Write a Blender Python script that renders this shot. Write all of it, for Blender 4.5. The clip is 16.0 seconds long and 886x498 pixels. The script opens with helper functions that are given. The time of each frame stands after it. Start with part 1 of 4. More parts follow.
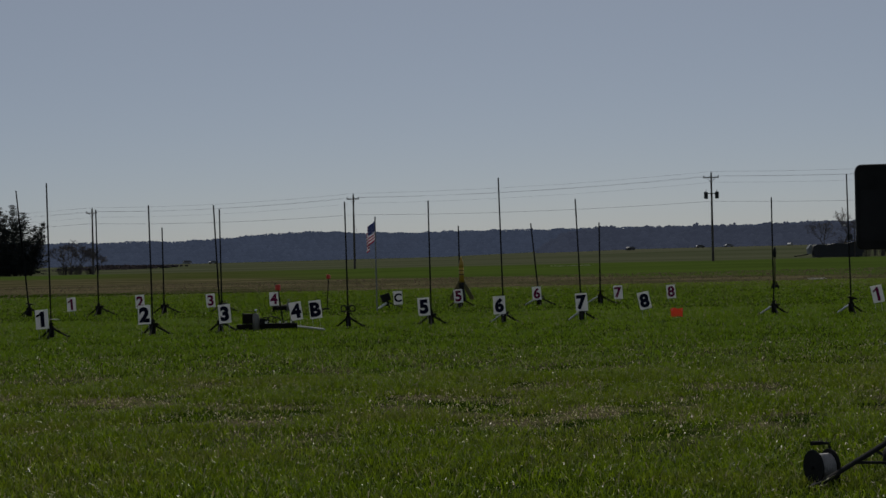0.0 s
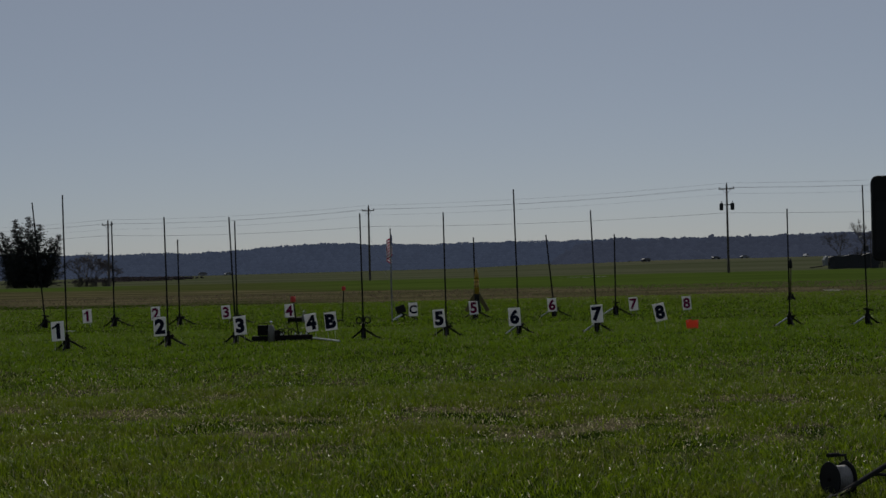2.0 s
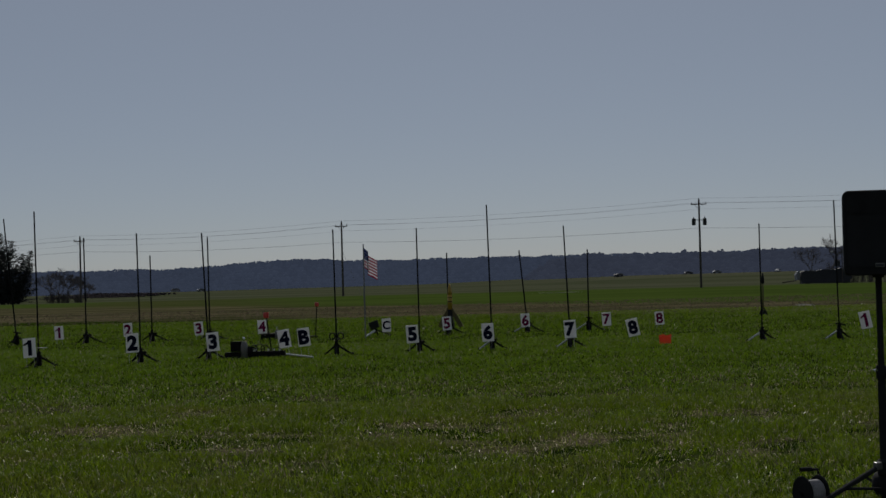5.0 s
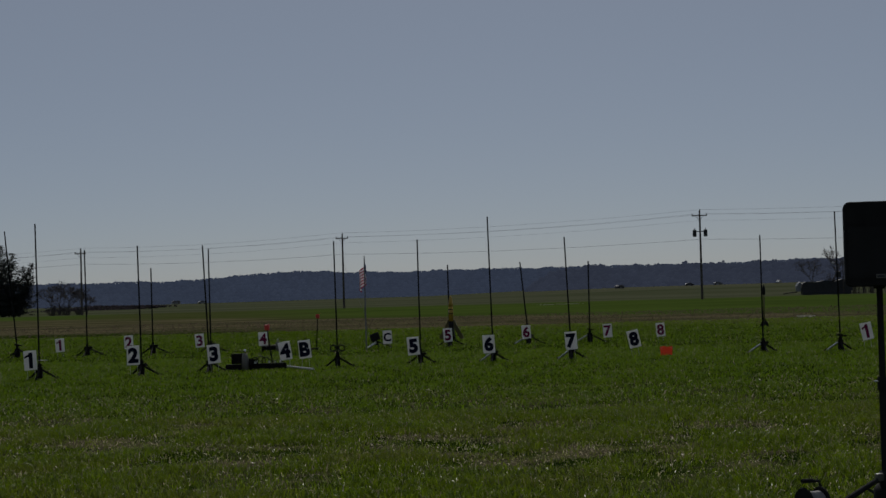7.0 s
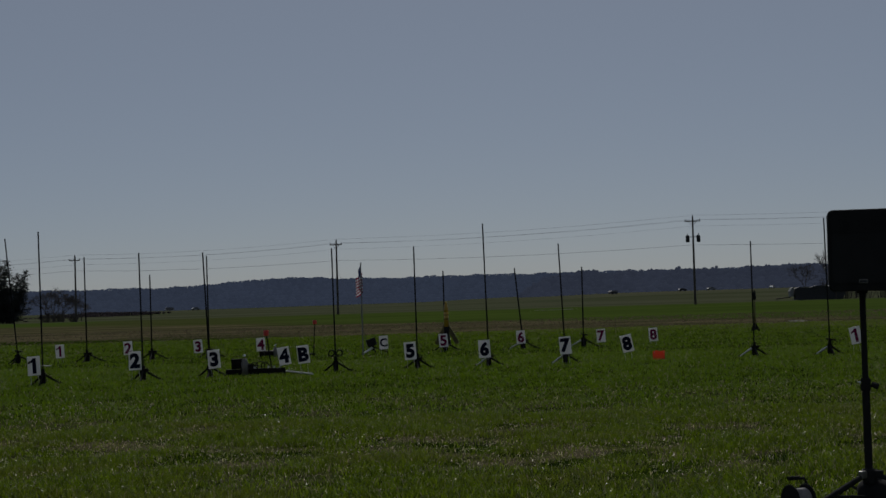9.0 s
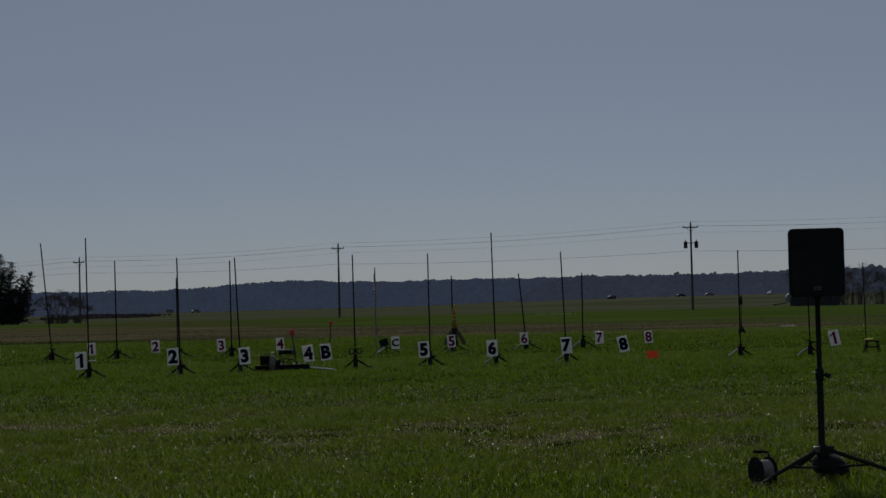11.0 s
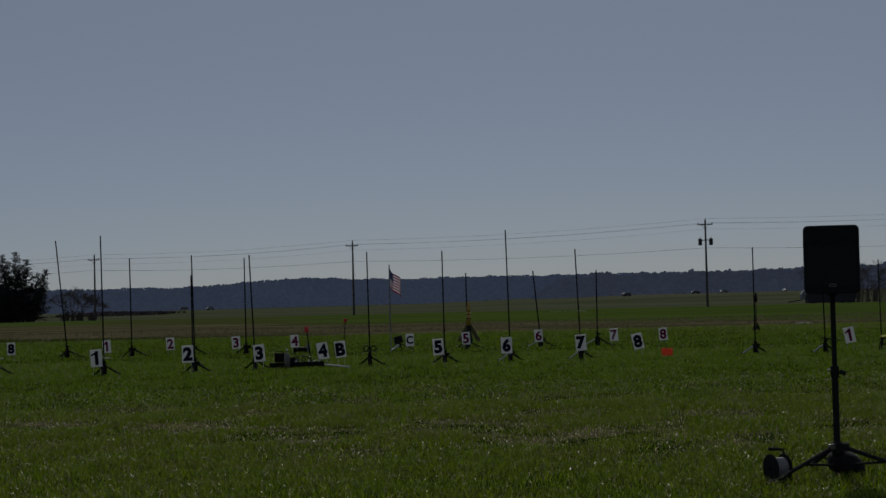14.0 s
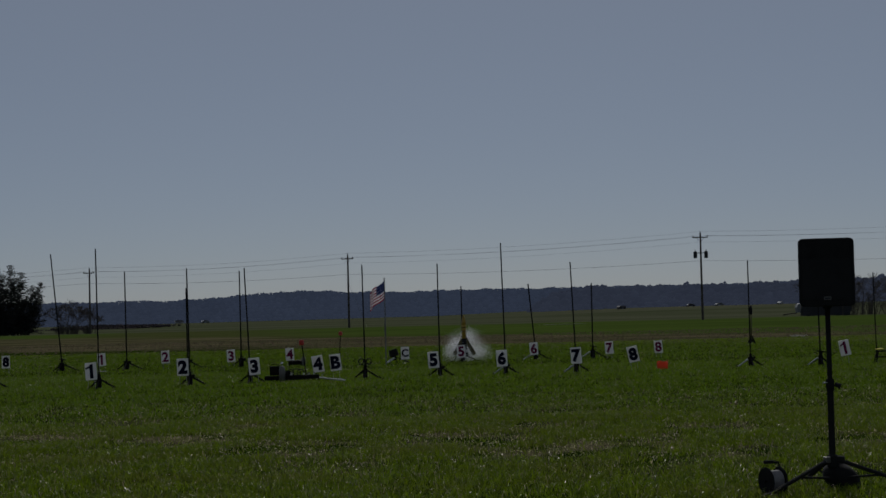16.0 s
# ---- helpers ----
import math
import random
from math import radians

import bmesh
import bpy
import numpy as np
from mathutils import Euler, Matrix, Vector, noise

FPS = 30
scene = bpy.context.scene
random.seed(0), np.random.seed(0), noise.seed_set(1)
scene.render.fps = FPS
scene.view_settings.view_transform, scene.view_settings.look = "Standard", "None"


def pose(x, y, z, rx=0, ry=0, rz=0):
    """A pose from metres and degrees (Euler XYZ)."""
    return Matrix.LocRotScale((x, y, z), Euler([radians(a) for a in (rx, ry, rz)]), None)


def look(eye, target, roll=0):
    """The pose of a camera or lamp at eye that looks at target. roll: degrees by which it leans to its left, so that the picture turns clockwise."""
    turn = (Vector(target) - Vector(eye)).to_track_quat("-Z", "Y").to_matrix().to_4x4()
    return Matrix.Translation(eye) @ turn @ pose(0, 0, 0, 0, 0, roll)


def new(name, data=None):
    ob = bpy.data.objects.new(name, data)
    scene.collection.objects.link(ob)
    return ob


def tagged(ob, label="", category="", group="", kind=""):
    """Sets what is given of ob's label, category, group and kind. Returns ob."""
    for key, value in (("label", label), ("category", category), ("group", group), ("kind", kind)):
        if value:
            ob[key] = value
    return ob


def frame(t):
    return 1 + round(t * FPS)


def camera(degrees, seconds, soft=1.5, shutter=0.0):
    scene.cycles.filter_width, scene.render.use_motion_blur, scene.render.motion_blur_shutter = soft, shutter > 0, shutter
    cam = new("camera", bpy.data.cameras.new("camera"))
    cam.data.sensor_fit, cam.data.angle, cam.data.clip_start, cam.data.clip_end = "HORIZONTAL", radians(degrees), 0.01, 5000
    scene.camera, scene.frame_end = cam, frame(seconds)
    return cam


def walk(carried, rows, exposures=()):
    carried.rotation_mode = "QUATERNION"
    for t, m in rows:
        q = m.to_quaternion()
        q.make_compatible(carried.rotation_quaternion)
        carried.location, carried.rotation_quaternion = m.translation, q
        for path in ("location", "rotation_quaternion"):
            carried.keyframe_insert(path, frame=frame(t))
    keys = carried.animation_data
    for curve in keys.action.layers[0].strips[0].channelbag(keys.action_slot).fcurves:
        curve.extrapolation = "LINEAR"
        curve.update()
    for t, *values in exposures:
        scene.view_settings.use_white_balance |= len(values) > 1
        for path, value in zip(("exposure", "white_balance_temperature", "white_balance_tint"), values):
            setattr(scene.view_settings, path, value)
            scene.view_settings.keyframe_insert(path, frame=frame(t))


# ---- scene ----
cam = camera(30.0, 16.0, soft=1.5)
# seconds, x, y, z, yaw, pitch, roll
PATH = [
    (0, 0.000, 0.000, 1.200, 0.002, 0.329, 1.324),
    (0.5, 0.000, 0.000, 1.200, 0.650, 0.243, 1.451),
    (1, 0.000, 0.000, 1.200, 0.334, 0.348, 1.397),
    (1.5, 0.000, 0.000, 1.200, 0.413, 0.847, 1.451),
    (2, 0.000, 0.000, 1.200, 0.527, 0.744, 1.356),
    (2.5, 0.000, 0.000, 1.200, 0.434, 0.654, 1.190),
    (3, 0.000, 0.000, 1.200, -0.119, 1.041, 1.493),
    (3.5, 0.000, 0.000, 1.200, -0.278, 1.450, 1.487),
    (6, 0.000, 0.000, 1.200, -0.508, 1.160, 1.583),
    (6.5, 0.000, 0.000, 1.200, -0.493, 1.260, 1.688),
    (7, 0.000, 0.000, 1.200, -0.369, 1.673, 1.572),
    (7.5, 0.000, 0.000, 1.200, -0.920, 2.139, 1.536),
    (8, 0.000, 0.000, 1.200, -1.105, 2.012, 1.453),
    (8.5, 0.000, 0.000, 1.200, -0.683, 1.887, 1.645),
    (8.7, 0.000, 0.000, 1.200, -0.648, 1.881, 1.668),
    (9, -0.054, -0.510, 1.196, -0.595, 1.873, 1.702),
    (9.2, -0.137, -1.306, 1.190, -0.802, 1.888, 1.696),
    (9.7, -0.333, -3.170, 1.170, -0.664, 1.987, 1.425),
    (11.5, -0.335, -3.186, 1.176, -0.605, 2.029, 1.308),
    (12, -0.335, -3.186, 1.176, -0.363, 2.241, 1.314),
    (12.5, -0.335, -3.186, 1.176, -0.146, 2.461, 1.538),
    (13, -0.335, -3.186, 1.176, -0.163, 2.385, 1.497),
    (13.5, -0.335, -3.186, 1.176, -0.201, 2.222, 1.514),
    (14, -0.335, -3.186, 1.176, -0.143, 1.926, 1.380),
    (14.5, -0.335, -3.186, 1.176, -0.167, 1.988, 1.361),
    (15, -0.335, -3.186, 1.176, -0.267, 2.374, 1.349),
    (15.5, -0.335, -3.186, 1.176, -0.294, 2.547, 1.387),
    (16, -0.335, -3.186, 1.176, -0.308, 2.372, 1.405),
]
walk(cam, [(t, pose(x, y, z, 90 + pitch, roll, yaw)) for t, x, y, z, yaw, pitch, roll in PATH],
     exposures=[(0.0, -0.01, 6700, 10), (3.5, -0.12, 6650, 10), (7.0, -0.27, 6540, 10), (8.0, -0.36, 6510, 10), (9.0, -0.41, 6480, 10), (12.0, -0.45, 6410, 10), (16.0, -0.47, 6370, 10)])

# ---- light: a clear, slightly hazy sky with the sun ahead of the camera ----
SUN_AZ, SUN_EL = 3.0, 46.0      # degrees from the viewing direction (+y), and above the horizon
world = bpy.data.worlds.new("world")
scene.world = world
world.use_nodes = True
wn = world.node_tree.nodes
sky = wn.new("ShaderNodeTexSky")
sky.sky_type, sky.sun_disc = "NISHITA", False
sky.sun_elevation, sky.sun_rotation = radians(SUN_EL), radians(SUN_AZ)
sky.air_density, sky.dust_density, sky.ozone_density, sky.altitude = 0.56, 0.58, 2.6, 100
veil = wn.new("ShaderNodeMix")           # thin even haze over the clear sky
veil.data_type = "RGBA"
veil.inputs[0].default_value = 0.53
veil.inputs[7].default_value = (4.86, 5.34, 5.92, 1)
world.node_tree.links.new(sky.outputs[0], veil.inputs[6])
world.node_tree.links.new(veil.outputs[2], wn["Background"].inputs[0])
wn["Background"].inputs[1].default_value = 0.053
sun_data = bpy.data.lights.new("sun", "SUN")
sun_data.energy, sun_data.angle, sun_data.color = 2.6, radians(0.55), (1.0, 0.965, 0.91)
sun = new("sun", sun_data)
_d = Vector((math.sin(radians(SUN_AZ)) * math.cos(radians(SUN_EL)), math.cos(radians(SUN_AZ)) * math.cos(radians(SUN_EL)), math.sin(radians(SUN_EL))))
sun.matrix_world = look(_d * 50, (0, 0, 0))

# ---- the lie of the land ----
EYE, DIP = 1.2, 0.6           # the eye over the racks' ground, and how much lower the near field lies


def near_fall(y):
    """Height of the near field: a low level before the camera that climbs gently to the racks."""
    u = np.clip((np.asarray(y, float) - 13.0) / 15.5, 0, 1)
    return -DIP * (1 - u * u * (3 - 2 * u))


_fy = np.linspace(0.5, 200.0, 8000)
_fv = EYE * _fy / (EYE - near_fall(_fy))


def field_y(v):
    """The distance on the sloping field that is seen as low as level ground v metres away."""
    return np.interp(v, _fv, _fy)


# ---- materials ----
def material(name, base, rough=0.6, metal=0.0, vary=0.25, scale=8.0, fine=60.0, bump=0.15, dark=None, spec=0.5, trans=0.0, per_object=0.0):
    """Principled material with variation at two scales, in object space."""
    m = bpy.data.materials.new(name)
    m.use_nodes = True
    nt = m.node_tree
    nodes, links = nt.nodes, nt.links
    b = nodes["Principled BSDF"]
    co = nodes.new("ShaderNodeTexCoord")
    n1, n2 = nodes.new("ShaderNodeTexNoise"), nodes.new("ShaderNodeTexNoise")
    n1.inputs["Scale"].default_value, n2.inputs["Scale"].default_value = scale, fine
    n1.inputs["Detail"].default_value, n2.inputs["Detail"].default_value = 5, 3
    for n in (n1, n2):
        links.new(co.outputs["Object"], n.inputs["Vector"])
    mx = nodes.new("ShaderNodeMath")
    mx.operation = "MULTIPLY_ADD"
    links.new(n1.outputs["Fac"], mx.inputs[0])
    mx.inputs[1].default_value = 0.65
    sc = nodes.new("ShaderNodeMath")
    sc.operation = "MULTIPLY"
    links.new(n2.outputs["Fac"], sc.inputs[0])
    sc.inputs[1].default_value = 0.35
    links.new(sc.outputs[0], mx.inputs[2])
    ramp = nodes.new("ShaderNodeValToRGB")
    lo = dark or tuple(c * (1 - vary) for c in base)
    hi = tuple(min(1, c * (1 + vary)) for c in base)
    ramp.color_ramp.elements[0].position, ramp.color_ramp.elements[1].position = 0.3, 0.7
    ramp.color_ramp.elements[0].color, ramp.color_ramp.elements[1].color = (*lo, 1), (*hi, 1)
    links.new(mx.outputs[0], ramp.inputs[0])
    colour = ramp.outputs[0]
    if per_object:
        info = nodes.new("ShaderNodeObjectInfo")
        hsv = nodes.new("ShaderNodeHueSaturation")
        ma = nodes.new("ShaderNodeMapRange")
        ma.inputs[3].default_value, ma.inputs[4].default_value = 1 - per_object, 1 + per_object
        links.new(info.outputs["Random"], ma.inputs[0])
        links.new(ma.outputs[0], hsv.inputs["Value"])
        links.new(colour, hsv.inputs["Color"])
        colour = hsv.outputs[0]
    links.new(colour, b.inputs["Base Color"])
    rr = nodes.new("ShaderNodeMapRange")
    rr.inputs[3].default_value, rr.inputs[4].default_value = max(0.03, rough - 0.1), min(1, rough + 0.1)
    links.new(n1.outputs["Fac"], rr.inputs[0])
    links.new(rr.outputs[0], b.inputs["Roughness"])
    b.inputs["Metallic"].default_value = metal
    b.inputs["Specular IOR Level"].default_value = spec
    if bump:
        bp = nodes.new("ShaderNodeBump")
        bp.inputs["Strength"].default_value, bp.inputs["Distance"].default_value = bump, 0.004
        links.new(n2.outputs["Fac"], bp.inputs["Height"])
        links.new(bp.outputs[0], b.inputs["Normal"])
    if trans:
        tl, ms = nodes.new("ShaderNodeBsdfTranslucent"), nodes.new("ShaderNodeMixShader")
        links.new(colour, tl.inputs["Color"])
        ms.inputs[0].default_value = trans
        links.new(b.outputs[0], ms.inputs[1])
        links.new(tl.outputs[0], ms.inputs[2])
        links.new(ms.outputs[0], nodes["Material Output"].inputs["Surface"])
    return m


STEEL = material("black_steel", (0.009, 0.009, 0.0095), 0.75, 0.0, 0.5, 12, 90, spec=0.08)
IRON = material("worn_iron", (0.009, 0.0082, 0.0076), 0.8, 0.0, 0.6, 15, 120, 0.3, spec=0.08)
GALV = material("galvanised", (0.5, 0.5, 0.5), 0.3, 1.0, 0.2, 20, 150)
BOARD = material("sign_board", (0.82, 0.79, 0.77), 0.5, 0, 0.05, 6, 60, 0.05, trans=0.18)
NAVY = material("numeral_navy", (0.006, 0.007, 0.018), 0.8, 0, 0.2, spec=0.05)
CRIMSON = material("numeral_crimson", (0.13, 0.007, 0.04), 0.8, 0, 0.2, spec=0.05)
BLACKP = material("black_plastic", (0.019, 0.019, 0.0195), 0.8, 0, 0.3, 10, 200, 0.25, spec=0.04)
GRILLE = material("speaker_grille", (0.012, 0.012, 0.013), 0.7, 0.0, 0.4, 10, 400, 0.5, spec=0.2)
RUBBER = material("rubber", (0.012, 0.012, 0.012), 0.8, 0, 0.3, spec=0.1)
FABRIC = material("black_nylon", (0.010, 0.010, 0.011), 0.85, 0, 0.4, 8, 300, 0.5, spec=0.2)
CABLE = material("grey_cable", (0.22, 0.21, 0.21), 0.5, 0, 0.25, 30, 200, 0.4)
YELLOW = material("rocket_yellow", (0.34, 0.21, 0.015), 0.4, 0, 0.15, 5, 80)
OLIVE = material("fin_olive", (0.078, 0.064, 0.018), 0.6, 0, 0.3, 6, 80, trans=0.15)
CHAR = material("rocket_black", (0.012, 0.012, 0.013), 0.6, 0, 0.3, spec=0.12)
RED = material("beacon_red", (0.5, 0.03, 0.02), 0.4, 0, 0.15)
ORANGE = material("orange_plastic", (0.85, 0.10, 0.02), 0.55, 0, 0.12, 9, 60, trans=0.35)
WHITEP = material("white_pvc", (0.36, 0.36, 0.35), 0.35, 0, 0.08, 7, 60)
SILVER = material("aluminium_bottle", (0.13, 0.125, 0.115), 0.42, 0.8, 0.15, 10, 90)
TIMBER = material("weathered_timber", (0.12, 0.10, 0.085), 0.85, 0, 0.35, 4, 60, 0.5)
POLEWOOD = material("creosoted_pole", (0.05, 0.042, 0.036), 0.85, 0, 0.35, 1.5, 14, 0.5)
WIRE = material("weathered_wire", (0.17, 0.17, 0.175), 0.6, 0.4, 0.2)
BARK = material("bark", (0.06, 0.05, 0.045), 0.9, 0, 0.4, 2, 20, 0.6)
CEDAR = material("cedar_foliage", (0.032, 0.036, 0.034), 0.85, 0, 0.5, 0.6, 6, 0.2, spec=0.1, trans=0.08)
TWIG = material("bare_twigs", (0.075, 0.062, 0.056), 0.9, 0, 0.3, 1, 8, 0.2)
BRUSH = material("dry_brush", (0.05, 0.042, 0.038), 0.9, 0, 0.4, 0.8, 8, 0.2)
HEDGE = material("dark_brush", (0.040, 0.034, 0.036), 0.95, 0, 0.4, 0.8, 8, 0.0, spec=0.0)
WOODS = material("hazed_woodland_glow", (0.011, 0.013, 0.016), 0.95, 0, 0.45, 0.02, 0.2, 0.0, spec=0.0)
WOODS2 = material("nearer_hazed_woodland_glow", (0.010, 0.012, 0.014), 0.95, 0, 0.35, 0.04, 0.3, 0.0, spec=0.0)
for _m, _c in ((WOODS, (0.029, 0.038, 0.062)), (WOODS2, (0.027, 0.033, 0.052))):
    # plain backdrop: blue distance haze painted as faint glow, by crown and by stand
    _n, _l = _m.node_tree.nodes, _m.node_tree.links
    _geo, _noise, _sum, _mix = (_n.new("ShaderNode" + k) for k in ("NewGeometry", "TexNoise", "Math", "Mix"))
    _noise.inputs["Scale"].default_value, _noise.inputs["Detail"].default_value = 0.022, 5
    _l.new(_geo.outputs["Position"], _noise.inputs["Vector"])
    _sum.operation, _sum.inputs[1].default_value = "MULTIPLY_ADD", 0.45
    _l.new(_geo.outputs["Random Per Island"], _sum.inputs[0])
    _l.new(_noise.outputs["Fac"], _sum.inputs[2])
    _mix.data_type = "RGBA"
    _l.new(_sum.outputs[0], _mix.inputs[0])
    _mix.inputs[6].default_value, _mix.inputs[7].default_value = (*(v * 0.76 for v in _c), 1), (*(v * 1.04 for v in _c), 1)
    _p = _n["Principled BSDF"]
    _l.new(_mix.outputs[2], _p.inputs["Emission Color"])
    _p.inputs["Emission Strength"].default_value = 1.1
HOUSEW = material("far_grey_paint", (0.30, 0.30, 0.31), 0.7, 0, 0.1)
PALEGREY = material("faded_grey_paint", (0.13, 0.14, 0.15), 0.7, 0, 0.2)
ROOF = material("far_roof", (0.10, 0.10, 0.11), 0.8, 0, 0.2)
TARP = material("dark_trailer_paint", (0.018, 0.019, 0.023), 0.8, 0, 0.4, 0.6, 6)
FLAGRED = material("flag_red", (0.27, 0.005, 0.035), 0.75, 0, 0.1, 5, 200, trans=0.3)
FLAGWHITE = material("flag_white", (0.74, 0.74, 0.77), 0.75, 0, 0.05, 5, 200, trans=0.3)
FLAGBLUE = material("flag_blue", (0.02, 0.03, 0.11), 0.75, 0, 0.15, 5, 200, trans=0.3)
STRAW = material("pale_straw", (0.45, 0.42, 0.36), 0.8, 0, 0.2, 4, 40)
GLASSY = material("dark_glass", (0.02, 0.025, 0.03), 0.08, 0, 0.1, bump=0)
# near-white colour stands for the sun glint on one launcher leg
GLINT = material("launcher_glint", (0.75, 0.75, 0.75), 0.45, 0.2, 0.1)
CHROME = material("bright_metal", (0.9, 0.9, 0.9), 0.12, 1.0, 0.05, bump=0)
YPLATE = material("yellow_plate", (0.75, 0.65, 0.05), 0.5, 0, 0.1)


SMOKE = material("white_smoke", (0.78, 0.79, 0.81), 0.95, 0, 0.08, 4, 30, 0, spec=0.0, trans=0.5)


def flame_material():
    m = bpy.data.materials.new("motor_flame")
    m.use_nodes = True
    b = m.node_tree.nodes["Principled BSDF"]
    b.inputs["Base Color"].default_value = (1, 0.7, 0.3, 1)
    b.inputs["Emission Color"].default_value = (1.0, 0.72, 0.4, 1)
    b.inputs["Emission Strength"].default_value = 4.0
    return m


FLAME = flame_material()


def ground_material():
    """Young wheat with thin straw-coloured patches; beyond it a fallow strip, a green strip and dry grassland."""
    m = bpy.data.materials.new("field")
    m.use_nodes = True
    nt = m.node_tree
    nodes, links = nt.nodes, nt.links
    b = nodes["Principled BSDF"]
    b.inputs["Roughness"].default_value = 0.95
    b.inputs["Specular IOR Level"].default_value = 0.0
    geo = nodes.new("ShaderNodeNewGeometry")
    sep = nodes.new("ShaderNodeSeparateXYZ")
    links.new(geo.outputs["Position"], sep.inputs[0])

    def math_(op, a, c, third=None):
        n = nodes.new("ShaderNodeMath")
        n.operation = op
        for i, v in enumerate((a, c, third)):
            if v is None:
                continue
            if isinstance(v, (int, float)):
                n.inputs[i].default_value = v
            else:
                links.new(v, n.inputs[i])
        return n.outputs[0]

    def noise_(scale, detail=5, stretch=None):
        n = nodes.new("ShaderNodeTexNoise")
        n.inputs["Scale"].default_value, n.inputs["Detail"].default_value = scale, detail
        src = geo.outputs["Position"]
        if stretch:
            mp = nodes.new("ShaderNodeMapping")
            mp.inputs["Scale"].default_value = stretch
            links.new(src, mp.inputs[0])
            src = mp.outputs[0]
        links.new(src, n.inputs["Vector"])
        return n.outputs["Fac"]

    def mix(f, a, c):
        n = nodes.new("ShaderNodeMix")
        n.data_type = "RGBA"
        for sock, v in ((n.inputs[0], f), (n.inputs[6], a), (n.inputs[7], c)):
            if isinstance(v, (tuple, float, int)):
                sock.default_value = (*v, 1) if isinstance(v, tuple) else v
            else:
                links.new(v, sock)
        return n.outputs[2]

    def ramp(v, lo, hi):
        n = nodes.new("ShaderNodeMapRange")
        n.interpolation_type = "SMOOTHSTEP"
        links.new(v, n.inputs[0])
        n.inputs[1].default_value, n.inputs[2].default_value = lo, hi
        return n.outputs[0]

    x, y = sep.outputs[0], sep.outputs[1]
    big, mid, fine, grain = noise_(0.11), noise_(1.5, 8, (0.8, 1.0, 1)), noise_(3.0), noise_(26.0, 4)
    # colour kept dark to paint in the shade between blades
    wheat = mix(ramp(fine, 0.35, 0.65), (0.010, 0.018, 0.003), (0.026, 0.043, 0.005))
    soil = mix(ramp(grain, 0.3, 0.7), (0.035, 0.029, 0.017), (0.165, 0.135, 0.090))
    bare = ramp(math_("MULTIPLY_ADD", mid, 0.7, math_("MULTIPLY", grain, 0.3)), 0.45, 0.58)
    # thin rows near by, thicker stand towards the racks
    thin = math_("MULTIPLY", bare, math_("MULTIPLY", ramp(y, field_y(9.5), field_y(12.0)), math_("SUBTRACT", 1.0, ramp(y, field_y(15.0), field_y(24.0)))))
    near = mix(math_("MULTIPLY", thin, 0.65), wheat, soil)
    wob = math_("MULTIPLY_ADD", noise_(0.06), 40.0, -20.0)
    wob2 = math_("MULTIPLY_ADD", noise_(0.4), 8.0, -4.0)
    e1 = math_("ADD", math_("MULTIPLY_ADD", x, 0.6, y), wob2)           # edge of the wheat
    e2 = math_("ADD", math_("MULTIPLY_ADD", x, 1.5, y), wob)            # far edge of the fallow strip
    fallow = mix(ramp(noise_(0.22, 8, (0.35, 0.7, 1)), 0.30, 0.70), (0.030, 0.034, 0.013), (0.088, 0.076, 0.044))
    green2 = mix(ramp(noise_(0.05), 0.3, 0.7), (0.034, 0.054, 0.011), (0.046, 0.070, 0.014))
    dry = mix(ramp(noise_(0.018, 6, (0.3, 1, 1)), 0.3, 0.7), (0.040, 0.050, 0.025), (0.068, 0.070, 0.045))
    green2 = mix(ramp(math_("ADD", x, math_("MULTIPLY", y, 0.12)), -4.0, 14.0), mix(0.7, fallow, (0.036, 0.050, 0.012)), green2)
    west = math_("MULTIPLY", ramp(math_("MULTIPLY", math_("ADD", x, math_("MULTIPLY", y, 0.12)), -1.0), 13.0, 22.0), ramp(y, 120.0, 150.0))
    green2 = mix(west, green2, (0.040, 0.064, 0.013))            # a green corner before the trees
    c = mix(ramp(e1, 62.0, 67.0), near, fallow)
    c = mix(ramp(e2, 98.0, 112.0), c, green2)
    c = mix(ramp(math_("ADD", y, wob), 225.0, 262.0), c, dry)
    links.new(c, b.inputs["Base Color"])
    bp = nodes.new("ShaderNodeBump")
    bp.inputs["Strength"].default_value, bp.inputs["Distance"].default_value = 0.5, 0.03
    links.new(math_("ADD", fine, grain), bp.inputs["Height"])
    links.new(bp.outputs[0], b.inputs["Normal"])
    return m


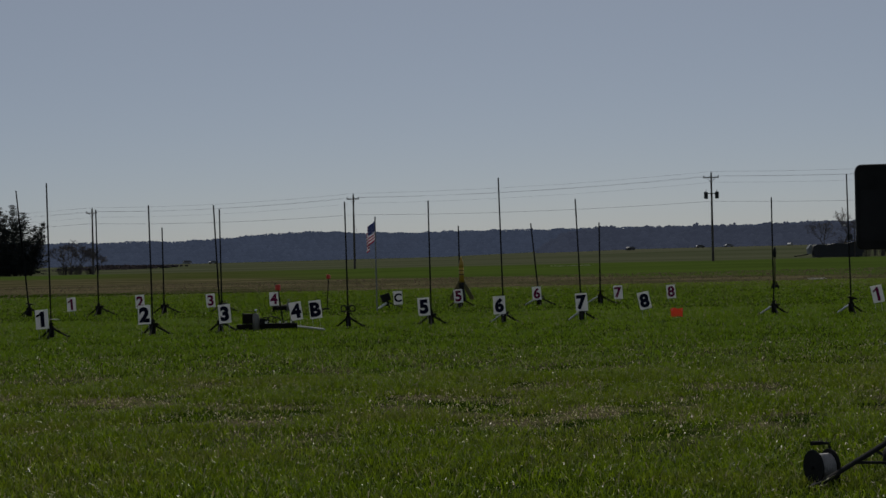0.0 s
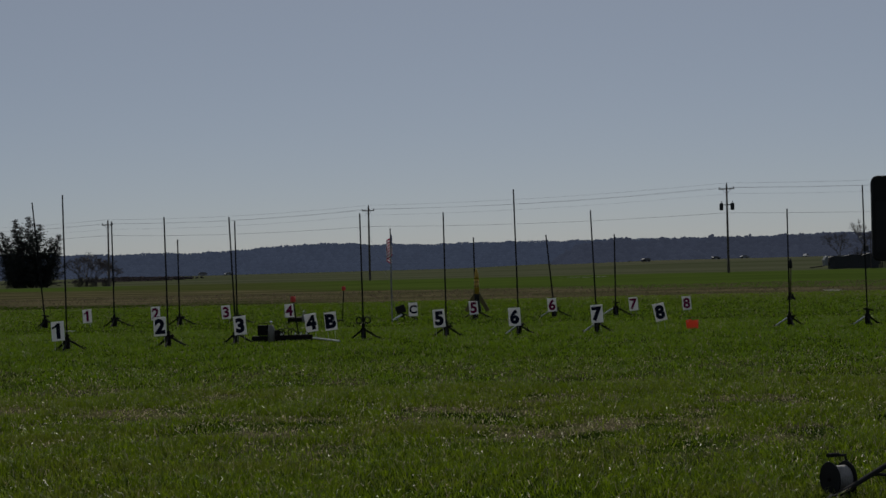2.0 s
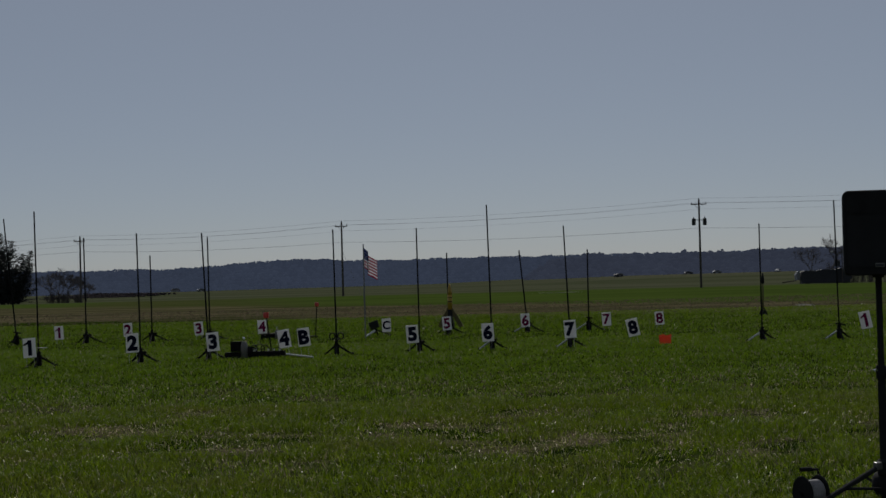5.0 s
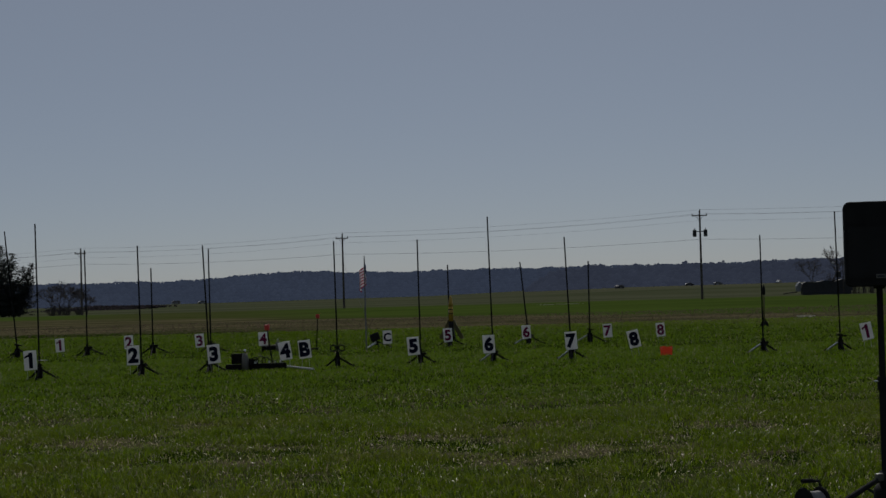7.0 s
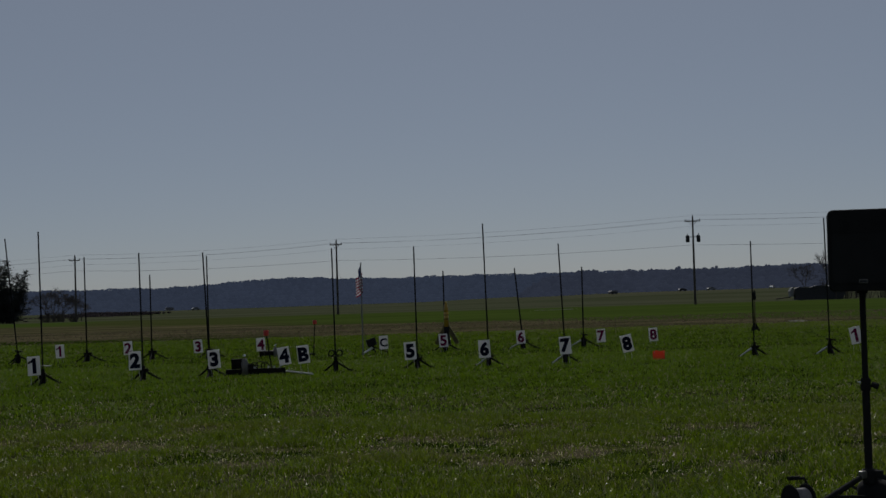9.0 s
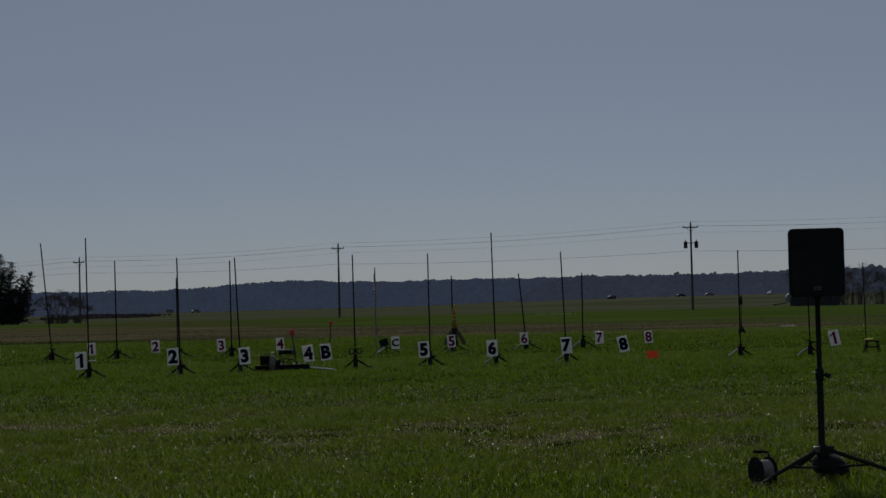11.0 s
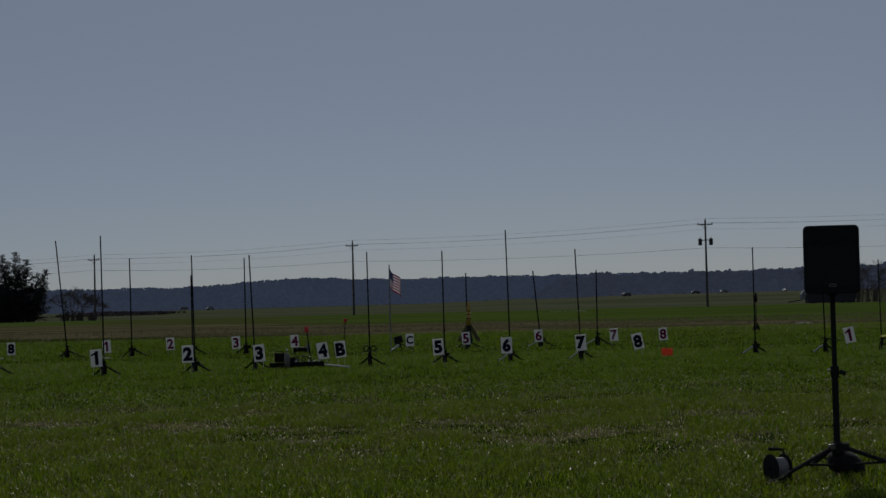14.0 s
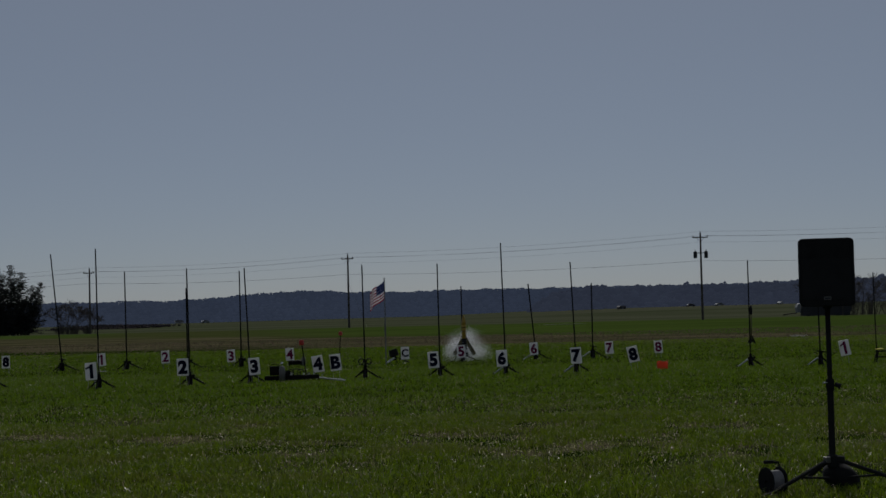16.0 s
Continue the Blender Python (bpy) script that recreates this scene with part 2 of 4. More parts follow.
def blade_material(red, green, low):
    m = bpy.data.materials.new("wheat_blade")
    m.use_nodes = True
    nt = m.node_tree
    nodes, links = nt.nodes, nt.links
    b = nodes["Principled BSDF"]
    geo = nodes.new("ShaderNodeNewGeometry")
    rp = nodes.new("ShaderNodeValToRGB")
    e = rp.color_ramp.elements
    e[0].position, e[0].color = 0.0, (0.6 * low, low, 0.003, 1)
    e[1].position, e[1].color = 0.93, (red, green, 0.008, 1)
    k = rp.color_ramp.elements.new(0.95)
    k.color = (0.20, 0.175, 0.09, 1)
    k = rp.color_ramp.elements.new(1.0)
    k.color = (0.34, 0.29, 0.20, 1)
    links.new(geo.outputs["Random Per Island"], rp.inputs[0])
    # patches where the stand is thin and yellowed
    pn, pr, pm = nodes.new("ShaderNodeTexNoise"), nodes.new("ShaderNodeMapRange"), nodes.new("ShaderNodeMix")
    mp = nodes.new("ShaderNodeMapping")
    mp.inputs["Scale"].default_value = (0.45, 0.9, 0.0)
    links.new(geo.outputs["Position"], mp.inputs[0])
    links.new(mp.outputs[0], pn.inputs["Vector"])
    pn.inputs["Scale"].default_value, pn.inputs["Detail"].default_value = 1.0, 5
    links.new(pn.outputs["Fac"], pr.inputs[0])
    pr.inputs[1].default_value, pr.inputs[2].default_value, pr.inputs[4].default_value = 0.47, 0.70, 0.45
    pm.data_type = "RGBA"
    py_, pf, pp = nodes.new("ShaderNodeSeparateXYZ"), nodes.new("ShaderNodeMapRange"), nodes.new("ShaderNodeMath")
    links.new(geo.outputs["Position"], py_.inputs[0])
    links.new(py_.outputs[1], pf.inputs[0])
    pf.inputs[1].default_value, pf.inputs[2].default_value, pf.inputs[3].default_value, pf.inputs[4].default_value = field_y(14.0), field_y(25.0), 1.0, 0.12
    pp.operation = "MULTIPLY"
    links.new(pr.outputs[0], pp.inputs[0])
    links.new(pf.outputs[0], pp.inputs[1])
    links.new(pp.outputs[0], pm.inputs[0])
    links.new(rp.outputs[0], pm.inputs[6])
    pm.inputs[7].default_value = (0.150, 0.145, 0.030, 1)
    links.new(pm.outputs[2], b.inputs["Base Color"])
    b.inputs["Roughness"].default_value = 0.36
    b.inputs["Specular IOR Level"].default_value = 0.16
    tl, ms = nodes.new("ShaderNodeBsdfTranslucent"), nodes.new("ShaderNodeMixShader")
    links.new(pm.outputs[2], tl.inputs["Color"])
    ms.inputs[0].default_value = 0.45
    links.new(b.outputs[0], ms.inputs[1])
    links.new(tl.outputs[0], ms.inputs[2])
    links.new(ms.outputs[0], nodes["Material Output"].inputs["Surface"])
    return m


# ---- mesh helpers ----
def part(name, bm, mat, parent=None, label="", smooth=False, m=None):
    """Links a bmesh as ONE mesh object, under a thing or part if given."""
    me = bpy.data.meshes.new(name)
    bm.to_mesh(me)
    bm.free()
    for mt in (mat if isinstance(mat, (list, tuple)) else [mat]):
        me.materials.append(mt)
    if smooth:
        for p in me.polygons:
            p.use_smooth = True
    ob = new(name, me)
    if parent:
        ob.parent = parent
    if m is not None:
        ob.matrix_basis = m
    if label:
        ob["label"] = label
    return ob


def thing(name, m, label, category, group="", kind=""):
    ob = new(name)
    ob.empty_display_size = 0.1
    ob.matrix_basis = m
    return tagged(ob, label, category, group, kind)


def box(sx, sy, sz, at=(0, 0, 0), bevel=0.0, rot=(0, 0, 0), bm=None, seg=2):
    """A box of that size, standing centred on at (at is its middle)."""
    bm = bm or bmesh.new()
    r = bmesh.ops.create_cube(bm, size=1)
    bmesh.ops.scale(bm, vec=(sx, sy, sz), verts=r["verts"])
    vs = r["verts"]
    if bevel:
        es = list({e for v in vs for e in v.link_edges})
        out = bmesh.ops.bevel(bm, geom=es, offset=bevel, segments=seg, affect="EDGES", profile=0.5)
        vs = list({v for f in out["faces"] for v in f.verts} | {v for v in vs if v.is_valid})
    bmesh.ops.transform(bm, matrix=pose(*at, *rot), verts=vs)
    return bm


def rod(a, b, r, r2=None, n=8, bm=None):
    """A capped cylinder or cone from a to b."""
    bm = bm or bmesh.new()
    a, b = Vector(a), Vector(b)
    d = b - a
    q = d.to_track_quat("Z", "Y").to_matrix().to_4x4()
    bmesh.ops.create_cone(bm, cap_ends=True, segments=n, radius1=r, radius2=r if r2 is None else r2, depth=d.length,
                          matrix=Matrix.Translation((a + b) / 2) @ q)
    return bm


def tube(points, r, n=6, bm=None):
    """One bent tube through the points, closed at both ends."""
    bm = bm or bmesh.new()
    pts = [Vector(p) for p in points]
    rows = []
    for i, p in enumerate(pts):
        d = (pts[min(i + 1, len(pts) - 1)] - pts[max(i - 1, 0)]).normalized()
        side = d.cross(Vector((0, 0, 1)) if abs(d.z) < 0.9 else Vector((0, 1, 0))).normalized()
        up = side.cross(d)
        rows.append([bm.verts.new(p + (side * math.cos(2 * math.pi * k / n) + up * math.sin(2 * math.pi * k / n)) * r) for k in range(n)])
    for a, c in zip(rows, rows[1:]):
        for k in range(n):
            bm.faces.new((a[k], a[(k + 1) % n], c[(k + 1) % n], c[k]))
    bm.faces.new(list(reversed(rows[0])))
    bm.faces.new(rows[-1])
    bmesh.ops.recalc_face_normals(bm, faces=bm.faces)
    return bm


def ring(radius, r, m, n=20, k=6, bm=None):
    """A torus."""
    bm = bm or bmesh.new()
    rows = []
    for i in range(n):
        a = 2 * math.pi * i / n
        rows.append([bm.verts.new(m @ Vector(((radius + r * math.cos(2 * math.pi * j / k)) * math.cos(a),
                                              (radius + r * math.cos(2 * math.pi * j / k)) * math.sin(a),
                                              r * math.sin(2 * math.pi * j / k)))) for j in range(k)])
    for i in range(n):
        for j in range(k):
            bm.faces.new((rows[i][j], rows[(i + 1) % n][j], rows[(i + 1) % n][(j + 1) % k], rows[i][(j + 1) % k]))
    return bm


def lathe(profile, n=20, bm=None):
    """Turns (radius, z) pairs about z."""
    bm = bm or bmesh.new()
    rows = [[bm.verts.new((r * math.cos(2 * math.pi * i / n), r * math.sin(2 * math.pi * i / n), z)) for i in range(n)] for r, z in profile]
    for p, q in zip(rows, rows[1:]):
        for i in range(n):
            bm.faces.new((p[i], p[(i + 1) % n], q[(i + 1) % n], q[i]))
    bm.faces.new(list(reversed(rows[0])))
    bm.faces.new(rows[-1])
    return bm


def slab(outline, y0, y1, bm=None):
    """A plate from an outline of (x, z) between y0 and y1."""
    bm = bm or bmesh.new()
    a = [bm.verts.new((x, y0, z)) for x, z in outline]
    b = [bm.verts.new((x, y1, z)) for x, z in outline]
    n = len(a)
    bm.faces.new(a)
    bm.faces.new(list(reversed(b)))
    for i in range(n):
        bm.faces.new((a[i], b[i], b[(i + 1) % n], a[(i + 1) % n]))
    bmesh.ops.recalc_face_normals(bm, faces=bm.faces)
    return bm


def glyph(text, height, bold=0.012, depth=0.002):
    """A numeral or letter as a mesh in the xz plane, facing -y, centred."""
    if text == "1":
        k = height / 2
        w = 0.20 * k + bold * height
        return slab([(-w * 0.6, -k), (w, -k), (w, k), (-w * 0.3, k), (-w * 0.9, k * 0.74), (-w * 2.4, k * 0.52), (-w * 2.4, k * 0.28), (-w * 0.6, k * 0.48)], -depth / 2, depth / 2)
    cu = bpy.data.curves.new("glyph", "FONT")
    cu.body, cu.size, cu.extrude, cu.offset, cu.resolution_u = text, 1.0, 0.004, 0.0, 4
    cu.offset = bold
    ob = new("glyph", cu)
    dg = bpy.context.evaluated_depsgraph_get()
    me = bpy.data.meshes.new_from_object(ob.evaluated_get(dg))
    bpy.data.objects.remove(ob)
    bm = bmesh.new()
    bm.from_mesh(me)
    bpy.data.meshes.remove(me)
    xs, ys = [v.co.x for v in bm.verts], [v.co.y for v in bm.verts]
    k = height / (max(ys) - min(ys))
    cx, cy = (max(xs) + min(xs)) / 2, (max(ys) + min(ys)) / 2
    for v in bm.verts:
        v.co = Vector(((v.co.x - cx) * k, -v.co.z / 0.004 * depth / 2, (v.co.y - cy) * k))
    return bm


# ---- the field ----
def far_rise(x, y):
    """Height of the land: low by the camera, level at the racks, then a slow rise in front of the woods, higher towards +x."""
    if y < 60:
        return float(near_fall(y))
    u = float(np.interp(y, [600, 700, 800, 1200, 4600], [0.0, 0.5, 0.85, 1.25, 1.25]))
    return u * float(np.interp(x, [-600, -300, 0, 100, 250], [0.6, 0.8, 1.9, 4.2, 4.5]))


def ground():
    bm = bmesh.new()
    ys = [-60, -20, 0, 5, 10, 13, *[13.5 + 0.5 * i for i in range(31)], 30, 45, 60, 90, 130, 200, 320, 600, 650, 700, 750, 800, 1000, 1200, 2400, 4600]
    xs = [-4000, -1500, -600, -250, -100, -45, -20, -10, 0, 10, 20, 45, 70, 100, 250, 600, 1500, 4000]
    grid = [[bm.verts.new((x, y, far_rise(x, y))) for x in xs] for y in ys]
    for a, b in zip(grid, grid[1:]):
        for i in range(len(xs) - 1):
            bm.faces.new((a[i], a[i + 1], b[i + 1], b[i]))
    return tagged(part("ground", bm, ground_material()), "flat field of young green wheat with thin straw patches", "field", kind="structure")


ground()


def blades(name, mat, y0, y1, count, height, width, label, seed):
    """Blades of grass as one mesh of narrow bent triangles, spread over the wedge of field before the camera."""
    rng = np.random.default_rng(seed)
    y = y0 + (y1 - y0) * rng.random(count) ** 0.5 if y0 < 1 else np.sqrt(y0 ** 2 + (y1 ** 2 - y0 ** 2) * rng.random(count))
    x = (rng.random(count) * 2 - 1) * (0.31 * y + 1.6) - 0.2
    # drill rows and thin patches
    g = np.sin(x * 2.3 + 1.7 * np.sin(y * 0.8)) * np.sin(y * 1.9 + 1.1 * np.sin(x * 1.3 + 1)) + 0.6 * np.sin(x * 5.1 + y * 3.3) * np.sin(y * 4.7 - x * 2.9)
    band = np.exp(-((y - 13.2 + 0.25 * x) / 2.6) ** 2)
    f = np.clip(0.72 + 0.28 * g - band * (0.45 - 0.4 * g), 0.08, 1)
    keep = rng.random(count) < f
    x, y = x[keep], y[keep]
    n = len(x)
    h = height * (0.45 + 0.9 * rng.random(n)) * (0.75 + 0.5 * f[keep])
    a = rng.random(n) * 2 * np.pi
    b = rng.random(n) * 2 * np.pi
    w = width * (0.6 + 0.8 * rng.random(n))
    k = field_y(y) / y
    x, y, h, w, drop = x * k, y * k, h * k, w * k, EYE - EYE * k
    lean = h * (0.3 + 1.2 * rng.random(n))
    dx, dy = np.cos(a) * w / 2, np.sin(a) * w / 2
    lx, ly = np.cos(b) * lean, np.sin(b) * lean
    v = np.zeros((n, 5, 3))
    v[:, 0] = np.c_[x - dx, y - dy, drop - 0.004]
    v[:, 1] = np.c_[x + dx, y + dy, drop - 0.004]
    v[:, 2] = np.c_[x - dx * 0.8 + lx * 0.35, y - dy * 0.8 + ly * 0.35, drop + h * 0.65]
    v[:, 3] = np.c_[x + dx * 0.8 + lx * 0.35, y + dy * 0.8 + ly * 0.35, drop + h * 0.65]
    v[:, 4] = np.c_[x + lx, y + ly, drop + h * (0.75 + 0.25 * rng.random(n))]
    base = np.arange(n)[:, None] * 5
    tri = np.concatenate([base + [0, 1, 3], base + [0, 3, 2], base + [2, 3, 4]], 1).reshape(-1, 3)
    me = bpy.data.meshes.new(name)
    me.vertices.add(n * 5)
    me.vertices.foreach_set("co", v.ravel())
    me.loops.add(len(tri) * 3)
    me.loops.foreach_set("vertex_index", tri.ravel().astype(np.int32))
    me.polygons.add(len(tri))
    me.polygons.foreach_set("loop_start", np.arange(0, len(tri) * 3, 3, dtype=np.int32))
    me.update(calc_edges=True)
    me.materials.append(mat)
    return tagged(new(name, me), label, "grass", kind="stuff")


BLADE = blade_material(0.186, 0.274, 0.054)
BLADE2 = blade_material(0.148, 0.244, 0.085)        # the thicker, greener stand round the racks
blades("wheat_grass", BLADE, 5.8, 17.0, 420000, 0.052, 0.0055, "short young wheat blades with dry straw between", 3)
blades("wheat_grass", BLADE2, 17.0, 36.0, 260000, 0.038, 0.009, "short young wheat blades round the launch racks", 4)
blades("wheat_grass", BLADE2, 36.0, 66.0, 190000, 0.04, 0.012, "short young wheat blades behind the launch racks", 5)


def flecks(count, y0, y1, seed):
    """Short pale flecks among the blades: sun glints put in as pale straw colour."""
    rng = np.random.default_rng(seed)
    y = np.sqrt(y0 ** 2 + (y1 ** 2 - y0 ** 2) * rng.random(count))
    x = (rng.random(count) * 2 - 1) * (0.31 * y + 1.6) - 0.2
    # thicker where the stand is thin
    g = np.sin(x * 2.3 + 1.7 * np.sin(y * 0.8)) * np.sin(y * 1.9 + 1.1 * np.sin(x * 1.3 + 1)) + 0.6 * np.sin(x * 5.1 + y * 3.3) * np.sin(y * 4.7 - x * 2.9)
    band = np.exp(-((y - 12.8 + 0.25 * x) / 2.6) ** 2)
    keep = rng.random(count) < np.clip(0.30 + band * (0.5 - 0.5 * g), 0.05, 1)
    x, y = x[keep], y[keep]
    count = len(x)
    a, b2 = rng.random(count) * 6.283, (rng.random(count) - 0.35) * 1.6
    ln, w = 0.004 + 0.014 * rng.random(count) ** 2, 0.0013 + 0.002 * rng.random(count)
    z = 0.018 + 0.03 * rng.random(count)
    d = np.c_[np.cos(a) * np.cos(b2), np.sin(a) * np.cos(b2), np.sin(b2)] * ln[:, None]
    s = np.c_[-np.sin(a), np.cos(a), np.zeros(count)] * w[:, None]
    k = (field_y(y) / y)[:, None]
    c, d, s = np.c_[x, y, z - EYE] * k + [0, 0, EYE], d * k, s * k
    v = np.stack([c - d - s, c + d - s * 0.7, c + d + s * 0.7, c - d + s], 1)
    me = bpy.data.meshes.new("glint_flecks")
    me.from_pydata(v.reshape(-1, 3).tolist(), [], np.arange(count * 4).reshape(-1, 4).tolist())
    me.materials.append(STRAWGLINT)
    return tagged(new("glint_flecks", me), "pale flecks for sun glints and dry straw among the wheat", "straw", kind="stuff")


# pale colour that stands for sun glints as well as dry straw
STRAWGLINT = material("straw_glint", (0.46, 0.40, 0.25), 0.4, 0, 0.4, 3, 40, 0, spec=0.3, trans=0.5)
flecks(52000, 6.0, 21.5, 6)


def weeds_material():
    return material("dead_weeds", (0.11, 0.092, 0.062), 0.9, 0, 0.45, 0.3, 3, 0, spec=0.0, trans=0.5)


blades("fallow_weeds", weeds_material(), 64.0, 104.0, 16000, 0.03, 0.09, "low dead weeds on the fallow strip", 8)


# ---- the distance ----
def woods(name, y, x0, x1, step, tops, size, mat, label, seed, rows=3, slope=True, fine=0.36):
    """A wooded rise: overlapping crowns, smaller towards the skyline."""
    rng = random.Random(seed)
    ico = bmesh.new()
    bmesh.ops.create_icosphere(ico, subdivisions=1, radius=1)
    ico.verts.ensure_lookup_table()
    iv = [v.co.copy() for v in ico.verts]
    fc = [[v.index for v in f.verts] for f in ico.faces]
    ico.free()
    vs, fs = [], []

    def crown(cx, cy, cz, rx, rz):
        o = len(vs)
        for c in iv:
            k = 1 + 0.18 * (rng.random() * 2 - 1)
            vs.append((cx + c.x * rx * k, cy + c.y * rx * k, cz + c.z * rz * k))
        fs.extend([[i + o for i in f] for f in fc])

    x, lump = x0, (1.3 if fine > 0.5 else 0.7) if slope else 0
    while x < x1:
        i = 0
        while i < len(tops) - 2 and tops[i + 1][0] < x:
            i += 1
        (xa, za), (xb, zb) = tops[i], tops[i + 1]
        u = min(1, max(0, (x - xa) / (xb - xa)))
        top = za + (zb - za) * u + 0.4 * math.sin(x * 0.05) + 0.3 * math.sin(x * 0.13 + 1) + lump * (0.5 * math.sin(x * 0.31 + 2 * math.sin(x * 0.047)) + 0.35 * math.sin(x * 0.73 + 3 * math.sin(x * 0.11)))
        for k in range(rows):
            t = (k + 1) / rows
            z = top * t - size * (0.75 + 0.2 * rng.random())
            s = size * (0.75 + 0.5 * rng.random())
            if k == rows - 1 and slope:          # fine, uneven tops along the skyline
                for j in range(4):
                    q = size * fine * rng.uniform(0.6, 1.4)
                    crown(x + rng.uniform(-1, 1) * step, y + 40 + rng.uniform(-20, 20), top - 0.15 * size - q * 0.6 + rng.uniform(-0.45, 0.3) * (0.6 + (fine - 0.36) * 4), q, q * rng.uniform(0.6, 1.0))
                if fine > 0.5 and rng.random() < 0.16:          # single tall crowns above the rest
                    q = rng.uniform(0.8, 1.5)
                    crown(x, y + 40, top + rng.uniform(-0.3, 0.7), q, q * rng.uniform(0.8, 1.3))
                z, s = z - 0.22 * size, s * 1.15
            crown(x + rng.uniform(-2, 2) * step, y - 70 + 110 * t + rng.uniform(-20, 20), z, s, s * rng.uniform(0.55, 0.85))
        x += step
    # the slope under the crowns
    o = len(vs)
    n = len(tops)
    for xx, z in tops:
        vs.extend([(xx, y + 44, -1.0), (xx, y + 50, max(0.2, z - size * 0.5)), (xx, y + 90, -1.0)])
    for k in range(n - 1 if slope else 0):
        a, b = o + 3 * k, o + 3 * (k + 1)
        fs.extend([[a, b, b + 1, a + 1], [a + 1, b + 1, b + 2, a + 2]])
    me = bpy.data.meshes.new(name)
    me.from_pydata(vs, [], fs)
    me.materials.append(mat)
    me.polygons.foreach_set("use_smooth", [True] * len(fs))
    return tagged(new(name, me), label, "woodland", kind="stuff")


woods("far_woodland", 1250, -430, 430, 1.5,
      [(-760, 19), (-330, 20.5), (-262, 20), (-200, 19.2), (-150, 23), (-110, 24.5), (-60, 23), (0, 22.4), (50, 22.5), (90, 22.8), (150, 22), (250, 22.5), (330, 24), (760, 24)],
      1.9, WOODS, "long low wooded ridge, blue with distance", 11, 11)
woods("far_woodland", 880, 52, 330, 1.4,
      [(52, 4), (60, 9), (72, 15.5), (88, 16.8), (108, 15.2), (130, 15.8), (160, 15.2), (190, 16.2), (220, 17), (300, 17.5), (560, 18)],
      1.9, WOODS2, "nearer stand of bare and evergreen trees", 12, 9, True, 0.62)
woods("far_hedgerow", 600, -131, -101, 0.16, [(-131, 1.9), (-112, 1.5), (-101, 0.6)], 0.42, HEDGE, "low dark brush along the far field edge", 13, 5, False)


# ---- trees, poles and machines beyond the field ----
def evergreen(x, y, leaders, seed):
    """Old cedars grown together: several leaders, tiers of level limbs with ragged tips, and a crown of small flat sprays."""
    rng = random.Random(seed)
    t = thing("evergreen_tree", pose(x, y, 0), "dark ragged many-topped evergreen tree at the field's edge", "tree")
    vs, fs = [], []
    for lx, ly, height, width in leaders:
        part("trunk", rod((lx * 0.5, ly * 0.5, -0.2), (lx, ly, height * 0.97), 0.2, 0.03, 7), BARK, t)
        for i in range(int(height * 6)):
            u = (i + rng.random()) / int(height * 6)
            z = height * (0.02 + 0.97 * u)
            full = width / 2 * min(1.0, (1.04 - u) ** 0.75 * 1.15)
            for limb in range(2 if u > 0.8 else 3):
                reach = full * (0.45 + 0.75 * rng.random() ** 1.3) + 0.12
                a = rng.random() * 2 * math.pi
                root = Vector((lx * (0.5 + 0.5 * u), ly * (0.5 + 0.5 * u), z))
                way = Vector((math.cos(a), math.sin(a), rng.uniform(-0.12, 0.38)))
                for k in range(int(10 + 9 * reach)):
                    q = rng.random() ** 0.7
                    c = root + way * (reach * q) + Vector((rng.gauss(0, 0.16), rng.gauss(0, 0.16), rng.gauss(0, 0.07) + 0.12 * q * q))
                    c.z = max(c.z, 0.05 + rng.random() * 0.3)
                    e = 0.08 + 0.10 * rng.random()
                    o = len(vs)
                    vs.extend([c + Vector((rng.uniform(-e, e) * 1.3, rng.uniform(-e, e) * 1.3, rng.uniform(-e, e) * 0.55)) for _ in range(4)])
                    fs.extend([(o, o + 1, o + 2), (o, o + 2, o + 3), (o, o + 1, o + 3), (o + 1, o + 2, o + 3)])
    me = bpy.data.meshes.new("crown")
    me.from_pydata(vs, [], fs)
    me.materials.append(CEDAR)
    c = tagged(new("crown", me), kind="stuff")
    c.parent = t
    return t


def bare_tree(x, y, height, seed, spread=0.55, lean=0.0):
    rng = random.Random(seed)
    t = thing("bare_tree", pose(x, y, 0), "leafless winter tree with fine spreading twigs", "tree")
    trunk, twigs = bmesh.new(), bmesh.new()

    def grow(p, d, length, r, depth):
        q = p + d * length
        rod(p, q, max(r, 0.015), max(r * 0.72, 0.012), 5 if depth < 2 else 3, bm=trunk if depth < 3 else twigs)
        if depth == 6:
            return
        for _ in range(2 if depth < 1 else 3):
            n = (d + Vector((rng.gauss(0, spread), rng.gauss(0, spread), rng.gauss(0.12, spread * 0.5)))).normalized()
            grow(q, n, length * rng.uniform(0.62, 0.85), r * 0.66, depth + 1)

    grow(Vector((0, 0, -0.1)), Vector((lean, 0, 1)).normalized(), height * 0.24, height * 0.018, 0)
    part("trunk", trunk, BARK, t)
    tagged(part("branch_spray", twigs, TWIG, t), kind="stuff")
    return t


